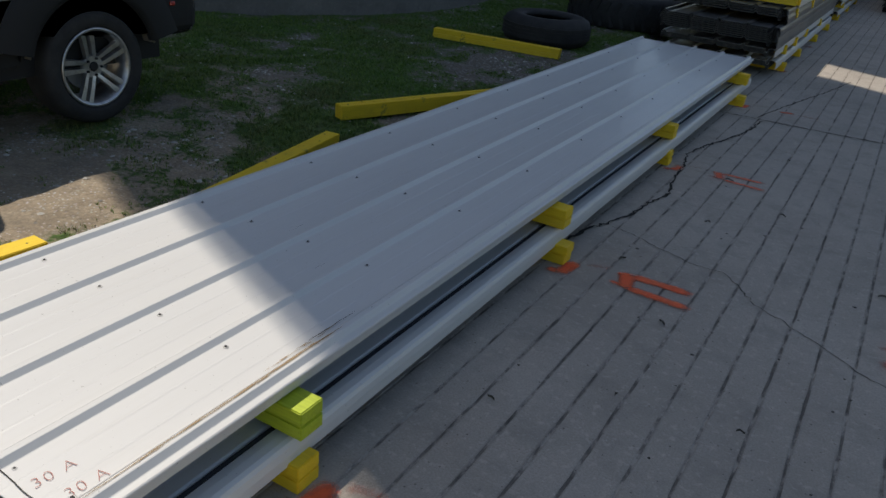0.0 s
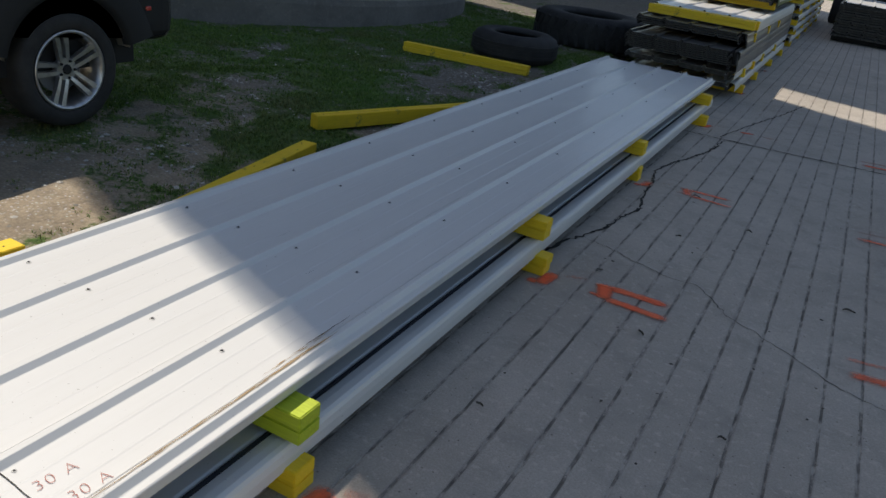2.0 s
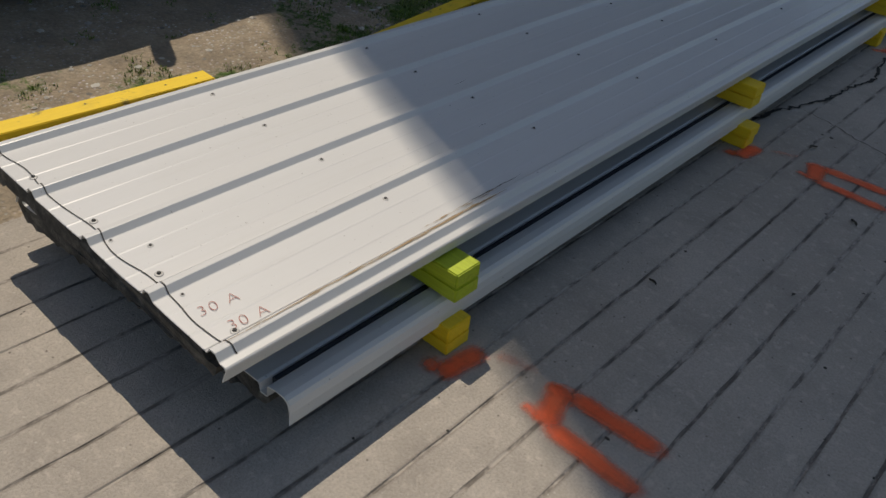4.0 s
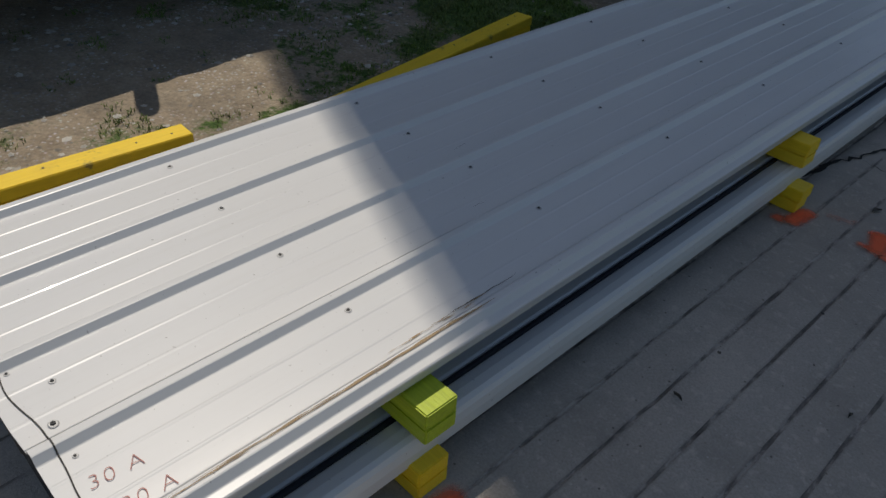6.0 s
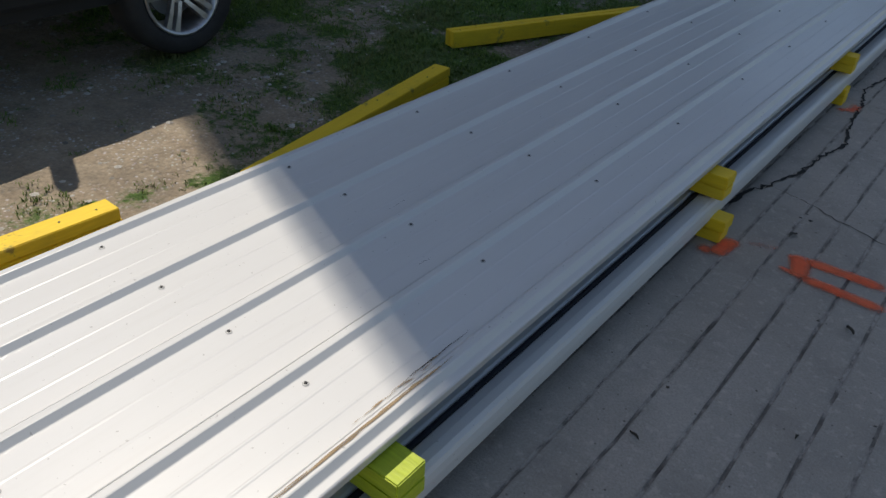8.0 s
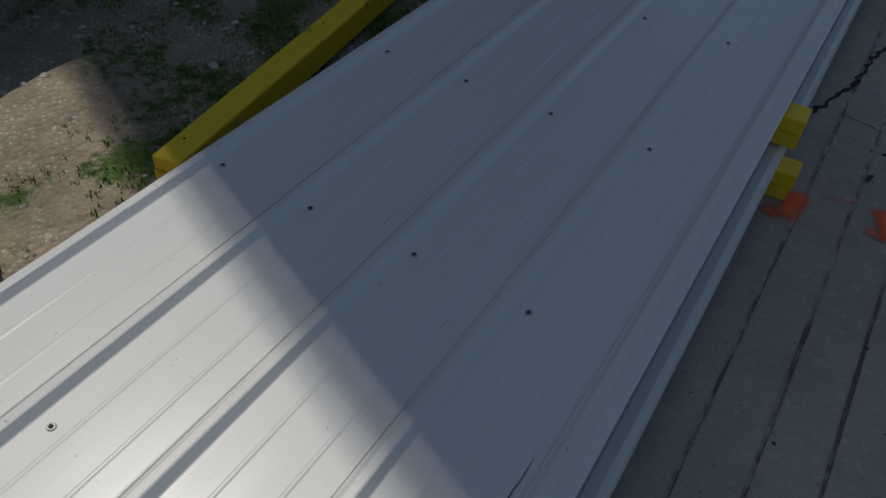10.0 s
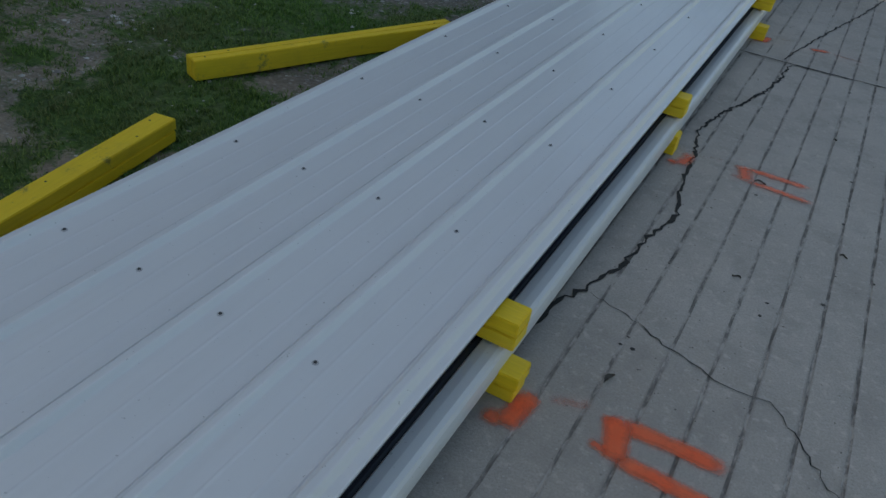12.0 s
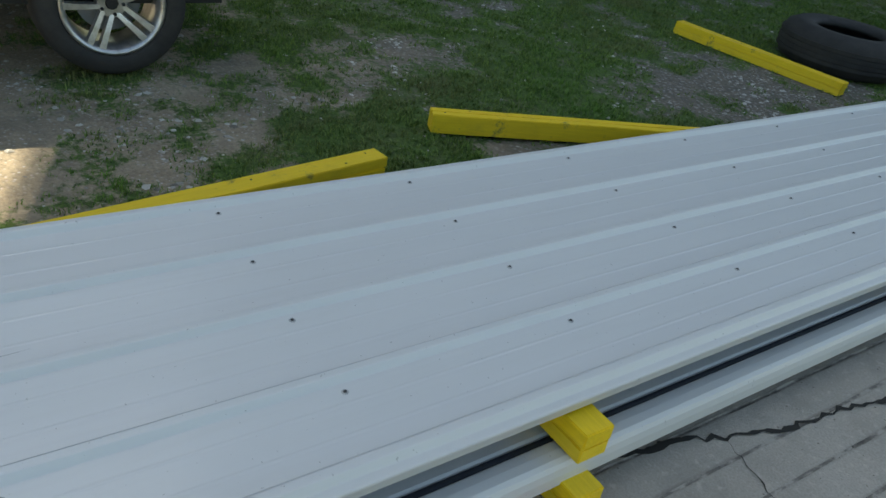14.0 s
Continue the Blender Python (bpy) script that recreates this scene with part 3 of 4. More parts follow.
# ---------------------------------------------------------------- screws
def build_screw():
    ob = empty("roofing_screw", pose(0, 0, 0), "small steel roofing screw with dark rubber washer in the panel", "screw", "screws in the top panel")
    part("washer", lathe_bm([(0.002, 0.0), (0.0078, 0.0), (0.0078, 0.0008), (0.006, 0.0016), (0.002, 0.0016)], 16), SCREW_STEEL, ob, "grey steel washer")
    bm = lathe_bm([(0.001, 0.0016), (0.0046, 0.0016), (0.0046, 0.002), (0.0036, 0.0024), (0.0034, 0.0042), (0.001, 0.0046)], 6)
    part("head", bm, WASHER, ob, "dark hexagonal head")
    return ob


SCREW_ROWS = (-0.008, 0.628, 1.25, 1.875, 2.548, 3.205, 3.835, 4.49, 5.13, 5.73)
rnd = random.Random(11)
spots = [(0.2525 * i - 0.028 + rnd.uniform(-0.004, 0.004), y + rnd.uniform(-0.006, 0.006), 1.0) for y in SCREW_ROWS for i in range(4)]
spots += [(-0.051, -0.632, 1.25), (0.104, -0.612, 1.25), (0.368, -0.596, 1.25), (0.632, -0.59, 1.25), (0.884, -0.577, 1.25), (0.189, -0.605, 0.9), (0.46, -0.605, 0.7), (0.531, -0.55, 0.9), (0.722, -0.591, 0.7)]
first = build_screw()
for i, (x, y, s) in enumerate(spots):
    z = TOP + sag(x, y + 0.65, 0)[2] + 0.0006
    m = pose(x, y, z, 0, 0, rnd.uniform(0, 60))
    if i == 0:
        first.matrix_world = m
    else:
        sc = copy_thing(first, m)
        sc.scale = (s * 1.0, s * 1.0, s)


# ---------------------------------------------------------------- handwriting on the panel
def marker_text(txt, x, y, turn, size):
    cu = bpy.data.curves.new("writing", "FONT")
    cu.body, cu.size, cu.align_x, cu.offset, cu.resolution_u = txt, size, "LEFT", -0.0011, 6
    cu.dimensions, cu.fill_mode = "2D", "FRONT"
    cu.shear, cu.space_character = 0.15, 1.15
    tmp = bpy.data.objects.new("writing", cu)
    scene.collection.objects.link(tmp)
    me = bpy.data.meshes.new_from_object(tmp.evaluated_get(bpy.context.evaluated_depsgraph_get()))
    bpy.data.objects.remove(tmp)
    me.materials.clear()
    me.materials.append(MARKER)
    ob = new("writing", me)
    ob.parent = upper
    ob["label"] = "hand-written red marker text"
    ob.matrix_local = pose(x, y, 0.0024 + sag(x, y + 0.05, 0)[2], 0, 0, turn)


marker_text("30 A", 0.806, 0.045, 86, 0.044)
marker_text("30 A", 0.880, 0.066, 86, 0.044)


# ---------------------------------------------------------------- yellow timbers
def build_timber(length, label, m, group="yellow timbers", seed=0, nails=True, on_side=False):
    """A squared timber of two boards laid on each other, along x, base at z = 0."""
    ob = empty("timber", m, label, "timber", group)
    r = random.Random(seed)
    for i, (z0, z1) in enumerate(((0.0, 0.0425), (0.044, 0.087))):
        o = r.uniform(-0.004, 0.004)
        bm = box_bm(o, length + o, -0.044, 0.044, z0, z1)
        cuts = [e for e in bm.edges if abs((e.verts[0].co - e.verts[1].co).x) > 0.1]
        bmesh.ops.subdivide_edges(bm, edges=cuts, cuts=6)
        bmesh.ops.bevel(bm, geom=[e for e in bm.edges if e.calc_face_angle(0) > 0.8], offset=0.003, segments=2, affect="EDGES")
        for v in bm.verts:
            v.co.y += 0.0025 * smooth_noise(v.co.x + seed, z0 * 30, 2.0)
            v.co.z += 0.0006 * smooth_noise(v.co.x * 3, v.co.y * 9 + seed, 3.0)
        if on_side:
            for v in bm.verts:
                v.co.y, v.co.z = v.co.z - 0.0435, v.co.y + 0.0435
        part("board", bm, YELLOW, ob)
    if nails:
        for x in (0.06, 0.18, length * 0.4, length - 0.1):
            bm = lathe_bm([(0.0005, 0.0), (0.004, 0.0), (0.004, 0.0012), (0.0005, 0.0016)], 8)
            bmesh.ops.translate(bm, verts=bm.verts, vec=(x, r.uniform(-0.02, 0.02), 0.0868))
            part("nail_head", bm, WASHER, ob)
    return ob


for k, (y, end, y_low, end_low) in enumerate(((-0.003, 1.018, -0.019, 1.022), (1.733, 1.012, 1.728, 1.045), (3.535, 0.995, 3.51, 1.004), (5.70, 1.03, 5.60, 1.058))):
    build_timber(end_low + 0.115, "yellow painted timber block under the roof panels, on concrete", pose(-0.115, y_low, 0.0008), "timbers under the panels", k)
    words = "lime-yellow painted timber spacer between two roof panels, sunlit end" if k == 0 else "yellow painted timber spacer clamped between two roof panels"
    spacer = build_timber(end + 0.15, words, pose(-0.15, y, LOW + 0.0172), "timbers under the panels", 10 + k)
    if k == 0:
        for board in spacer.children:
            board.data.materials[0] = LIME


def lay(x0, y0, x1, y1, z, label, seed, tilt=0.0, on_side=False):
    d = math.hypot(x1 - x0, y1 - y0)
    return build_timber(d, label, pose(x0, y0, z, 0, tilt, math.degrees(math.atan2(y1 - y0, x1 - x0))), "loose yellow timbers", seed, on_side=on_side)


lay(-0.527, 0.30, -0.583, -0.877, 0.028, "bright yellow timber lying in sun on gravel beside the panels", 21)
lay(-0.551, 2.088, -0.334, 0.711, 0.052, "yellow timber lying on gravel in the shade beside the panels", 22)
lay(-0.832, 2.503, -0.306, 3.792, 0.072, "long yellow timber of two boards lying on grass beside the panels", 24, on_side=True)
lay(-1.836, 5.31, -0.59, 5.46, 0.103, "yellow timber lying on grass beside an old tyre", 25)


# ---------------------------------------------------------------- tyres lying flat
def build_tyre(name, x, y, radius, height, hole, label, lugs, lug=0.014, base=0.11, turn=0.0, tilt=0.0):
    ob = empty(name, pose(x, y, base, tilt, 0, turn), label, "tyre", "old tyres in the yard")
    h, r, q = height, radius, hole
    outline = [(q, 0.12 * h), (q + 0.02, 0.03 * h), ((q + r) / 2, 0.0), (r - 0.07, 0.02 * h), (r - 0.02, 0.12 * h), (r, 0.3 * h), (r + 0.004, 0.5 * h), (r, 0.7 * h), (r - 0.02, 0.88 * h), (r - 0.07, 0.98 * h), ((q + r) / 2 + 0.02, h), (q + 0.03, 0.97 * h), (q, 0.88 * h), (q + 0.02, 0.80 * h), (r - 0.05, 0.7 * h), (r - 0.03, 0.5 * h), (r - 0.05, 0.3 * h), (q + 0.02, 0.2 * h)]
    part("casing", lathe_bm(outline, 48), RUBBER, ob, smooth=True)
    if not lugs:
        for zz in (0.32, 0.44, 0.56, 0.68):
            part("tread_rib", lathe_bm([(r - 0.01, (zz - 0.045) * h), (r + 0.0085, (zz - 0.045) * h), (r + 0.0085, (zz + 0.045) * h), (r - 0.01, (zz + 0.045) * h)], 48), RUBBER, ob, smooth=False)
        return ob
    bm = bmesh.new()
    for k in range(lugs):
        a = 2 * math.pi * k / lugs
        for lo, hi, s in ((0.12, 0.47, 1), (0.53, 0.88, -1)):
            b = box_bm(r - 0.008, r + lug, -0.35 * math.pi * r / lugs, 0.35 * math.pi * r / lugs, lo * h, hi * h, 0.003)
            bmesh.ops.rotate(b, verts=b.verts, cent=(r, 0, h * (lo + hi) / 2), matrix=Matrix.Rotation(0.35 * s, 3, "X"))
            bmesh.ops.rotate(b, verts=b.verts, cent=(0, 0, 0), matrix=Matrix.Rotation(a + (math.pi / lugs if s < 0 else 0), 3, "Z"))
            tmp = bpy.data.meshes.new("lug")
            b.to_mesh(tmp)
            b.free()
            bm.from_mesh(tmp)
            bpy.data.meshes.remove(tmp)
    part("tread", bm, RUBBER, ob)
    return ob


build_tyre("tyre", -1.02, 6.10, 0.43, 0.27, 0.22, "worn black tyre lying flat on grass", 0)
build_tyre("tractor_tyre", -0.88, 8.09, 0.66, 0.38, 0.34, "large black tractor tyre lying flat on the ground", 34)


# ---------------------------------------------------------------- grain bins
def build_bin(name, x, y, height, label):
    ob = empty(name, pose(x, y, 0.05), label, "grain bin", "steel grain bins")
    r = 3.6
    part("foundation", lathe_bm([(0.3, -0.2), (3.76, -0.2), (3.75, 0.27), (3.73, 0.335), (3.66, 0.36), (0.3, 0.36)], 96), OLD_CONCRETE, ob, "weathered round concrete foundation")
    part("ledge", lathe_bm([(3.55, 0.352), (3.735, 0.330), (3.738, 0.346), (3.70, 0.372), (3.55, 0.378)], 96), PALE_CONCRETE, ob, "pale dusty ledge round the foundation top")
    verts, faces = [], []
    n = 144
    rows = int(2.4 / 0.05)
    zs = [0.364 + 0.05 * i for i in range(rows)] + [0.364 + 2.4 + 0.6 * i for i in range(int((height - 2.8) / 0.6))]
    for i, z in enumerate(zs):
        rr = r + (0.008 * math.sin(i * math.pi / 1.0 + 0.8) if i < rows else 0.0)
        for k in range(n):
            a = 2 * math.pi * k / n
            verts.append((rr * math.cos(a), rr * math.sin(a), z))
    for i in range(len(zs) - 1):
        for k in range(n):
            a, b = i * n + k, i * n + (k + 1) % n
            faces.append((a, b, b + n, a + n))
    link_mesh("wall", verts, faces, BIN_STEEL, True, ob, "corrugated galvanised steel wall")
    zt = zs[-1]
    part("roof", lathe_bm([(0.4, zt + 1.9), (r + 0.12, zt - 0.02), (r + 0.1, zt - 0.06), (0.4, zt + 1.8)], 72), BIN_STEEL, ob)
    for k in range(24):
        a = 2 * math.pi * (k + 0.5) / 24
        bm = box_bm(r + 0.012, r + 0.05, -0.03, 0.03, 0.362, zt - 0.1, 0.004)
        bmesh.ops.rotate(bm, verts=bm.verts, cent=(0, 0, 0), matrix=Matrix.Rotation(a, 3, "Z"))
        part("stiffener", bm, BIN_STEEL, ob)
    a = math.atan2(4.6 - y, -3.65 - x)
    bm = box_bm(r + 0.0, r + 0.19, -0.24, 0.24, 0.3, 1.5, 0.01)
    bmesh.ops.rotate(bm, verts=bm.verts, cent=(0, 0, 0), matrix=Matrix.Rotation(a, 3, "Z"))
    part("door_box", bm, MACHINE, ob, "dark steel access box")
    return ob


build_bin("grain_bin", -6.32, 7.19, 22.0, "tall grey steel grain bin on a round concrete foundation")
# second bin stays out of view, placed so its shade bounds the sunlit strip
build_bin("grain_bin", -8.6, 17.06, 26.0, "tall unseen grey steel grain bin, placed by the shade it casts")
# third bin is unseen, added only to throw shade over the far ground
build_bin("grain_bin", -9.6, 26.6, 24.0, "tall unseen grey steel grain bin, added to shade the far ground")


# ---------------------------------------------------------------- stacked panels further on
def nested_sheet(x, y0, y1, z, mat, label, thick, group, seed):
    """One ribbed panel of a bundle: a skin over a dark core."""
    r = random.Random(seed)
    ob = empty("roof_panel", pose(x + r.uniform(-0.012, 0.012), y0 + r.uniform(-0.007, 0.007), z, 0, 0, r.uniform(-0.08, 0.08)), label, "roof panel", group)
    top = [(px * 1.05, pz * 1.12) for px, pz in skin_line(0.957, 0.03 if thick > 0.012 else 0.0)]
    line = top + [(px - (0.003 if px > 0.999 else 0.0), pz - 0.0022) for px, pz in reversed(top)]
    v, f = extrude_profile(line, [0.0, (y1 - y0) / 2, y1 - y0], True)
    link_mesh("outer_skin", v, f, mat, parent=ob)
    low = [(px, pz - 0.0024) for px, pz in top if px < 0.98]
    line = low + [(px, pz - thick + 0.005) for px, pz in reversed(low)]
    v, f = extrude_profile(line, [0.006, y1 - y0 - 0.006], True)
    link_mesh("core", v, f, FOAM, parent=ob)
    return ob


def cross_timber(y, z, x0, x1, label, seed):
    return build_timber(x1 - x0, label, pose(x0, y, z), "timbers in the panel stacks", seed, nails=False)


CHARCOAL = make_white_steel("charcoal_painted_steel", (0.085, 0.083, 0.080), (0.22, 0.20, 0.17))
STACK = "panels in the stack beyond"
PANEL_WORDS = "white ribbed roof panel with a dark core, stacked on yellow timbers"
sd = 100
for y in (7.69, 8.89, 10.45, 11.95):
    cross_timber(y, 0.0035, -0.06, 1.075, "yellow timber under a stack of roof panels", int(y * 10))
# (near end, height of the flats, how many, step)
for y0, z, n, step, y1 in ((7.22, 0.147, 1, 0.05, 12.5), (6.99, 0.292, 1, 0.05, 12.4), (6.80, 0.386, 8, 0.0185, 12.3), (7.13, 0.597, 4, 0.021, 12.3)):
    for k in range(n):
        sd += 1
        dark = n > 1
        nested_sheet(0.0, y0, y1, z + k * step, CHARCOAL if dark else WHITE, "dark charcoal ribbed panel in the stack" if dark else PANEL_WORDS, 0.055 if n == 1 else step - 0.004, STACK, sd)
for z, ys in ((0.182, (7.62, 8.38, 9.3, 10.7)), (0.545, (7.7, 9.0, 10.15))):
    for y in ys:
        sd += 1
        cross_timber(y, z + 0.0045, -0.06, 1.05, "short yellow timber spacer between stacked panels", sd)
cross_timber(7.45, 0.684, -0.08, 1.04, "yellow timber lying across the top of the panel stack", 141)
cross_timber(7.545, 0.685, -0.06, 1.06, "yellow timber lying across the top of the panel stack", 142)
for k in range(2):
    nested_sheet(0.0, 7.71, 12.1, 0.722 + 0.036 * k, WHITE, "bright sunlit white ribbed sheet on the panel stack", 0.030, STACK, 150 + k)
cross_timber(9.4, 0.79, -0.02, 1.0, "yellow timber spacer under a green panel", 143)
nested_sheet(0.02, 9.12, 12.8, 0.935, GREEN_STEEL, "dark green ribbed panel near the top of the stack", 0.055, STACK, 160)
nested_sheet(0.02, 9.17, 12.8, 0.985, WHITE, "pale ribbed sheet on top of the panel stack", 0.030, STACK, 161)

FAR_STACK = "panels in the tall far stack"
for layer in range(7):
    z = 0.148 + 0.176 * layer
    y0 = 13.35 + (layer % 3) * 0.12
    nested_sheet(0.02, y0, 21.5, z, WHITE, "grey-white ribbed panel in a tall far stack", 0.055, FAR_STACK, 200 + layer)
    for j in range(5):
        build_timber(1.12, "timber spacer in a tall far panel stack", pose(-0.06, 13.6 + 1.8 * j + 0.3 * (layer % 2), z - 0.144 if layer else 0.0035), "timbers in the panel stacks", 210 + layer * 7 + j, nails=False)

BLACK_STEEL = make_white_steel("black_painted_steel", (0.022, 0.022, 0.024), (0.04, 0.038, 0.035))
DARK_STACK = "panels in the dark stack by the loader"
for y in (16.5, 17.9, 19.3):
    dark_timber = build_timber(1.1, "dark timber under a far stack of panels", pose(1.58, y, 0.0035), "timbers in the panel stacks", int(y * 7), nails=False)
    for board in dark_timber.children:
        board.data.materials[0] = BLACK_PLASTIC
for k in range(14):
    nested_sheet(1.66 + (0.05 if k % 4 == 1 else 0.0), 16.25 + (0.05 if k % 3 else 0), 19.9, 0.146 + 0.046 * k, WHITE if k == 13 else BLACK_STEEL, "grey ribbed panel on top of a far dark stack" if k == 13 else "dark charcoal ribbed panel in a far stack", 0.044, DARK_STACK, 230 + k)


# ---------------------------------------------------------------- loader behind the far stack
def build_loader():
    ob = empty("fork_loader", pose(2.1, 20.9, 0), "black fork loader with an upright mast, parked behind stacked panels", "loader")
    for x in (-0.5, 0.42):
        part("mast_rail", box_bm(x, x + 0.1, 0.0, 0.16, 0.12, 2.3, 0.01), MACHINE, ob)
    for z in (0.95, 1.2, 2.2):
        part("crossbar", box_bm(-0.62, 0.62, -0.06, 0.02, z, z + 0.09, 0.01), MACHINE, ob)
    for x in (-0.42, 0.3):
        bm = box_bm(x, x + 0.12, -1.0, -0.05, 0.9, 0.945, 0.006)
        box_bm(x, x + 0.12, -0.1, -0.061, 0.9, 1.45, 0.006, bm)
        part("fork", bm, BIN_STEEL, ob)
    part("body", box_bm(-0.65, 0.65, 0.25, 2.1, 0.35, 1.25, 0.08, None, 3), MACHINE, ob)
    part("cab", box_bm(-0.55, 0.55, 0.5, 1.5, 1.24, 2.15, 0.06, None, 2), GLASS, ob)
    for x in (-0.82, 0.6):
        for y in (0.5, 1.75):
            w = part("wheel", lathe_bm([(0.12, 0.02), (0.30, 0.0), (0.37, 0.03), (0.38, 0.11), (0.37, 0.19), (0.30, 0.22), (0.12, 0.20)], 28, "x"), RUBBER, ob, smooth=True)
            w.location = (x, y, 0.38)
    return ob


build_loader()


# ---------------------------------------------------------------- rail fence far off
def build_fence():
    ob = empty("rail_fence", pose(0, 41, -0.03), "weathered wooden rail fence along a far field", "fence")
    for k in range(16):
        bm = box_bm(-0.06, 0.06, -0.06, 0.06, 0, 1.25, 0.01)
        p = part("post", bm, FENCE_WOOD, ob)
        p.location = (-6 + 2.4 * k, 0, 0)
    for z in (0.4, 0.75, 1.1):
        part("rail", box_bm(-6, 30, -0.085, -0.062, z - 0.07, z + 0.07, 0.005), FENCE_WOOD, ob)


build_fence()


# ---------------------------------------------------------------- car
def build_wheel(parent, x, y, side):
    """A car wheel; side +1 faces +x."""
    w = part("wheel", lathe_bm([(0.236, -0.10), (0.262, -0.112), (0.315, -0.112), (0.338, -0.095), (0.347, -0.05), (0.348, 0.0), (0.347, 0.05), (0.338, 0.095), (0.315, 0.112), (0.262, 0.112), (0.236, 0.10), (0.230, 0.0)], 56, "x"), RUBBER, parent, "worn black tyre", True)
    w.matrix_local = pose(x, y, 0.316, 0, 0, 0 if side > 0 else 180) @ Matrix.Diagonal((0.95, 0.91, 0.91, 1))
    part("rim", lathe_bm([(0.236, 0.098), (0.240, 0.108), (0.228, 0.110), (0.216, 0.098), (0.205, 0.06), (0.200, -0.09), (0.232, -0.095)], 56, "x"), ALLOY, w, "scuffed silver alloy rim", True)
    part("brake_disc", lathe_bm([(0.03, -0.01), (0.15, -0.01), (0.15, 0.004), (0.03, 0.004)], 40, "x"), BIN_STEEL, w)
    part("hub_cap", lathe_bm([(0.002, 0.082), (0.024, 0.082), (0.03, 0.075), (0.032, 0.05), (0.002, 0.05)], 24, "x"), BLACK_PLASTIC, w, "dark hub cap")
    for k in range(5):
        a = 2 * math.pi * k / 5 + 0.52
        bm = bmesh.new()
        for off in (-0.27, 0.27):
            # a pair of tapered bars makes each split spoke
            pts = []
            for rr, wd, xx, th in ((0.045, 0.015, 0.070, 0.03), (0.13, 0.0165, 0.088, 0.028), (0.217, 0.021, 0.100, 0.022)):
                c = a + off * (0.075 + 0.035 * rr / 0.217) / rr
                cy, cz = rr * math.cos(c), rr * math.sin(c)
                ty, tz = -math.sin(c), math.cos(c)
                pts.append([bm.verts.new((xx - dx, cy + ty * wd * s, cz + tz * wd * s)) for dx, s in ((0, -0.75), (0, 0.75), (th, 1.0), (th, -1.0))])
            for p, q in zip(pts, pts[1:]):
                for i in range(4):
                    bm.faces.new((p[i], p[(i + 1) % 4], q[(i + 1) % 4], q[i]))
            bm.faces.new(pts[0])
            bm.faces.new(pts[-1][::-1])
        part("spoke", bm, ALLOY, w)
        b = lathe_bm([(0.001, 0.084), (0.007, 0.084), (0.009, 0.07), (0.001, 0.07)], 6, "x")
        c = a + math.pi / 5
        bmesh.ops.translate(b, verts=b.verts, vec=(0, 0.052 * math.cos(c), 0.052 * math.sin(c)))
        part("wheel_nut", b, BLACK_PLASTIC, w)
    bm = lathe_bm([(0.002, 0.072), (0.066, 0.072), (0.072, 0.06), (0.072, 0.04), (0.002, 0.04)], 32, "x")
    part("hub", bm, ALLOY, w)
    return w


def arch_profile(arches, bottom):
    """The y-z outline of the car's side with round wheel openings."""
    low = []
    for yc in arches:
        low += [(yc - 0.40, bottom)]
        for k in range(1, 14):
            a = math.pi - math.pi * k / 14
            low.append((yc + 0.40 * math.cos(a), 0.32 + 0.40 * math.sin(a)))
        low += [(yc + 0.40, bottom)]
    return low


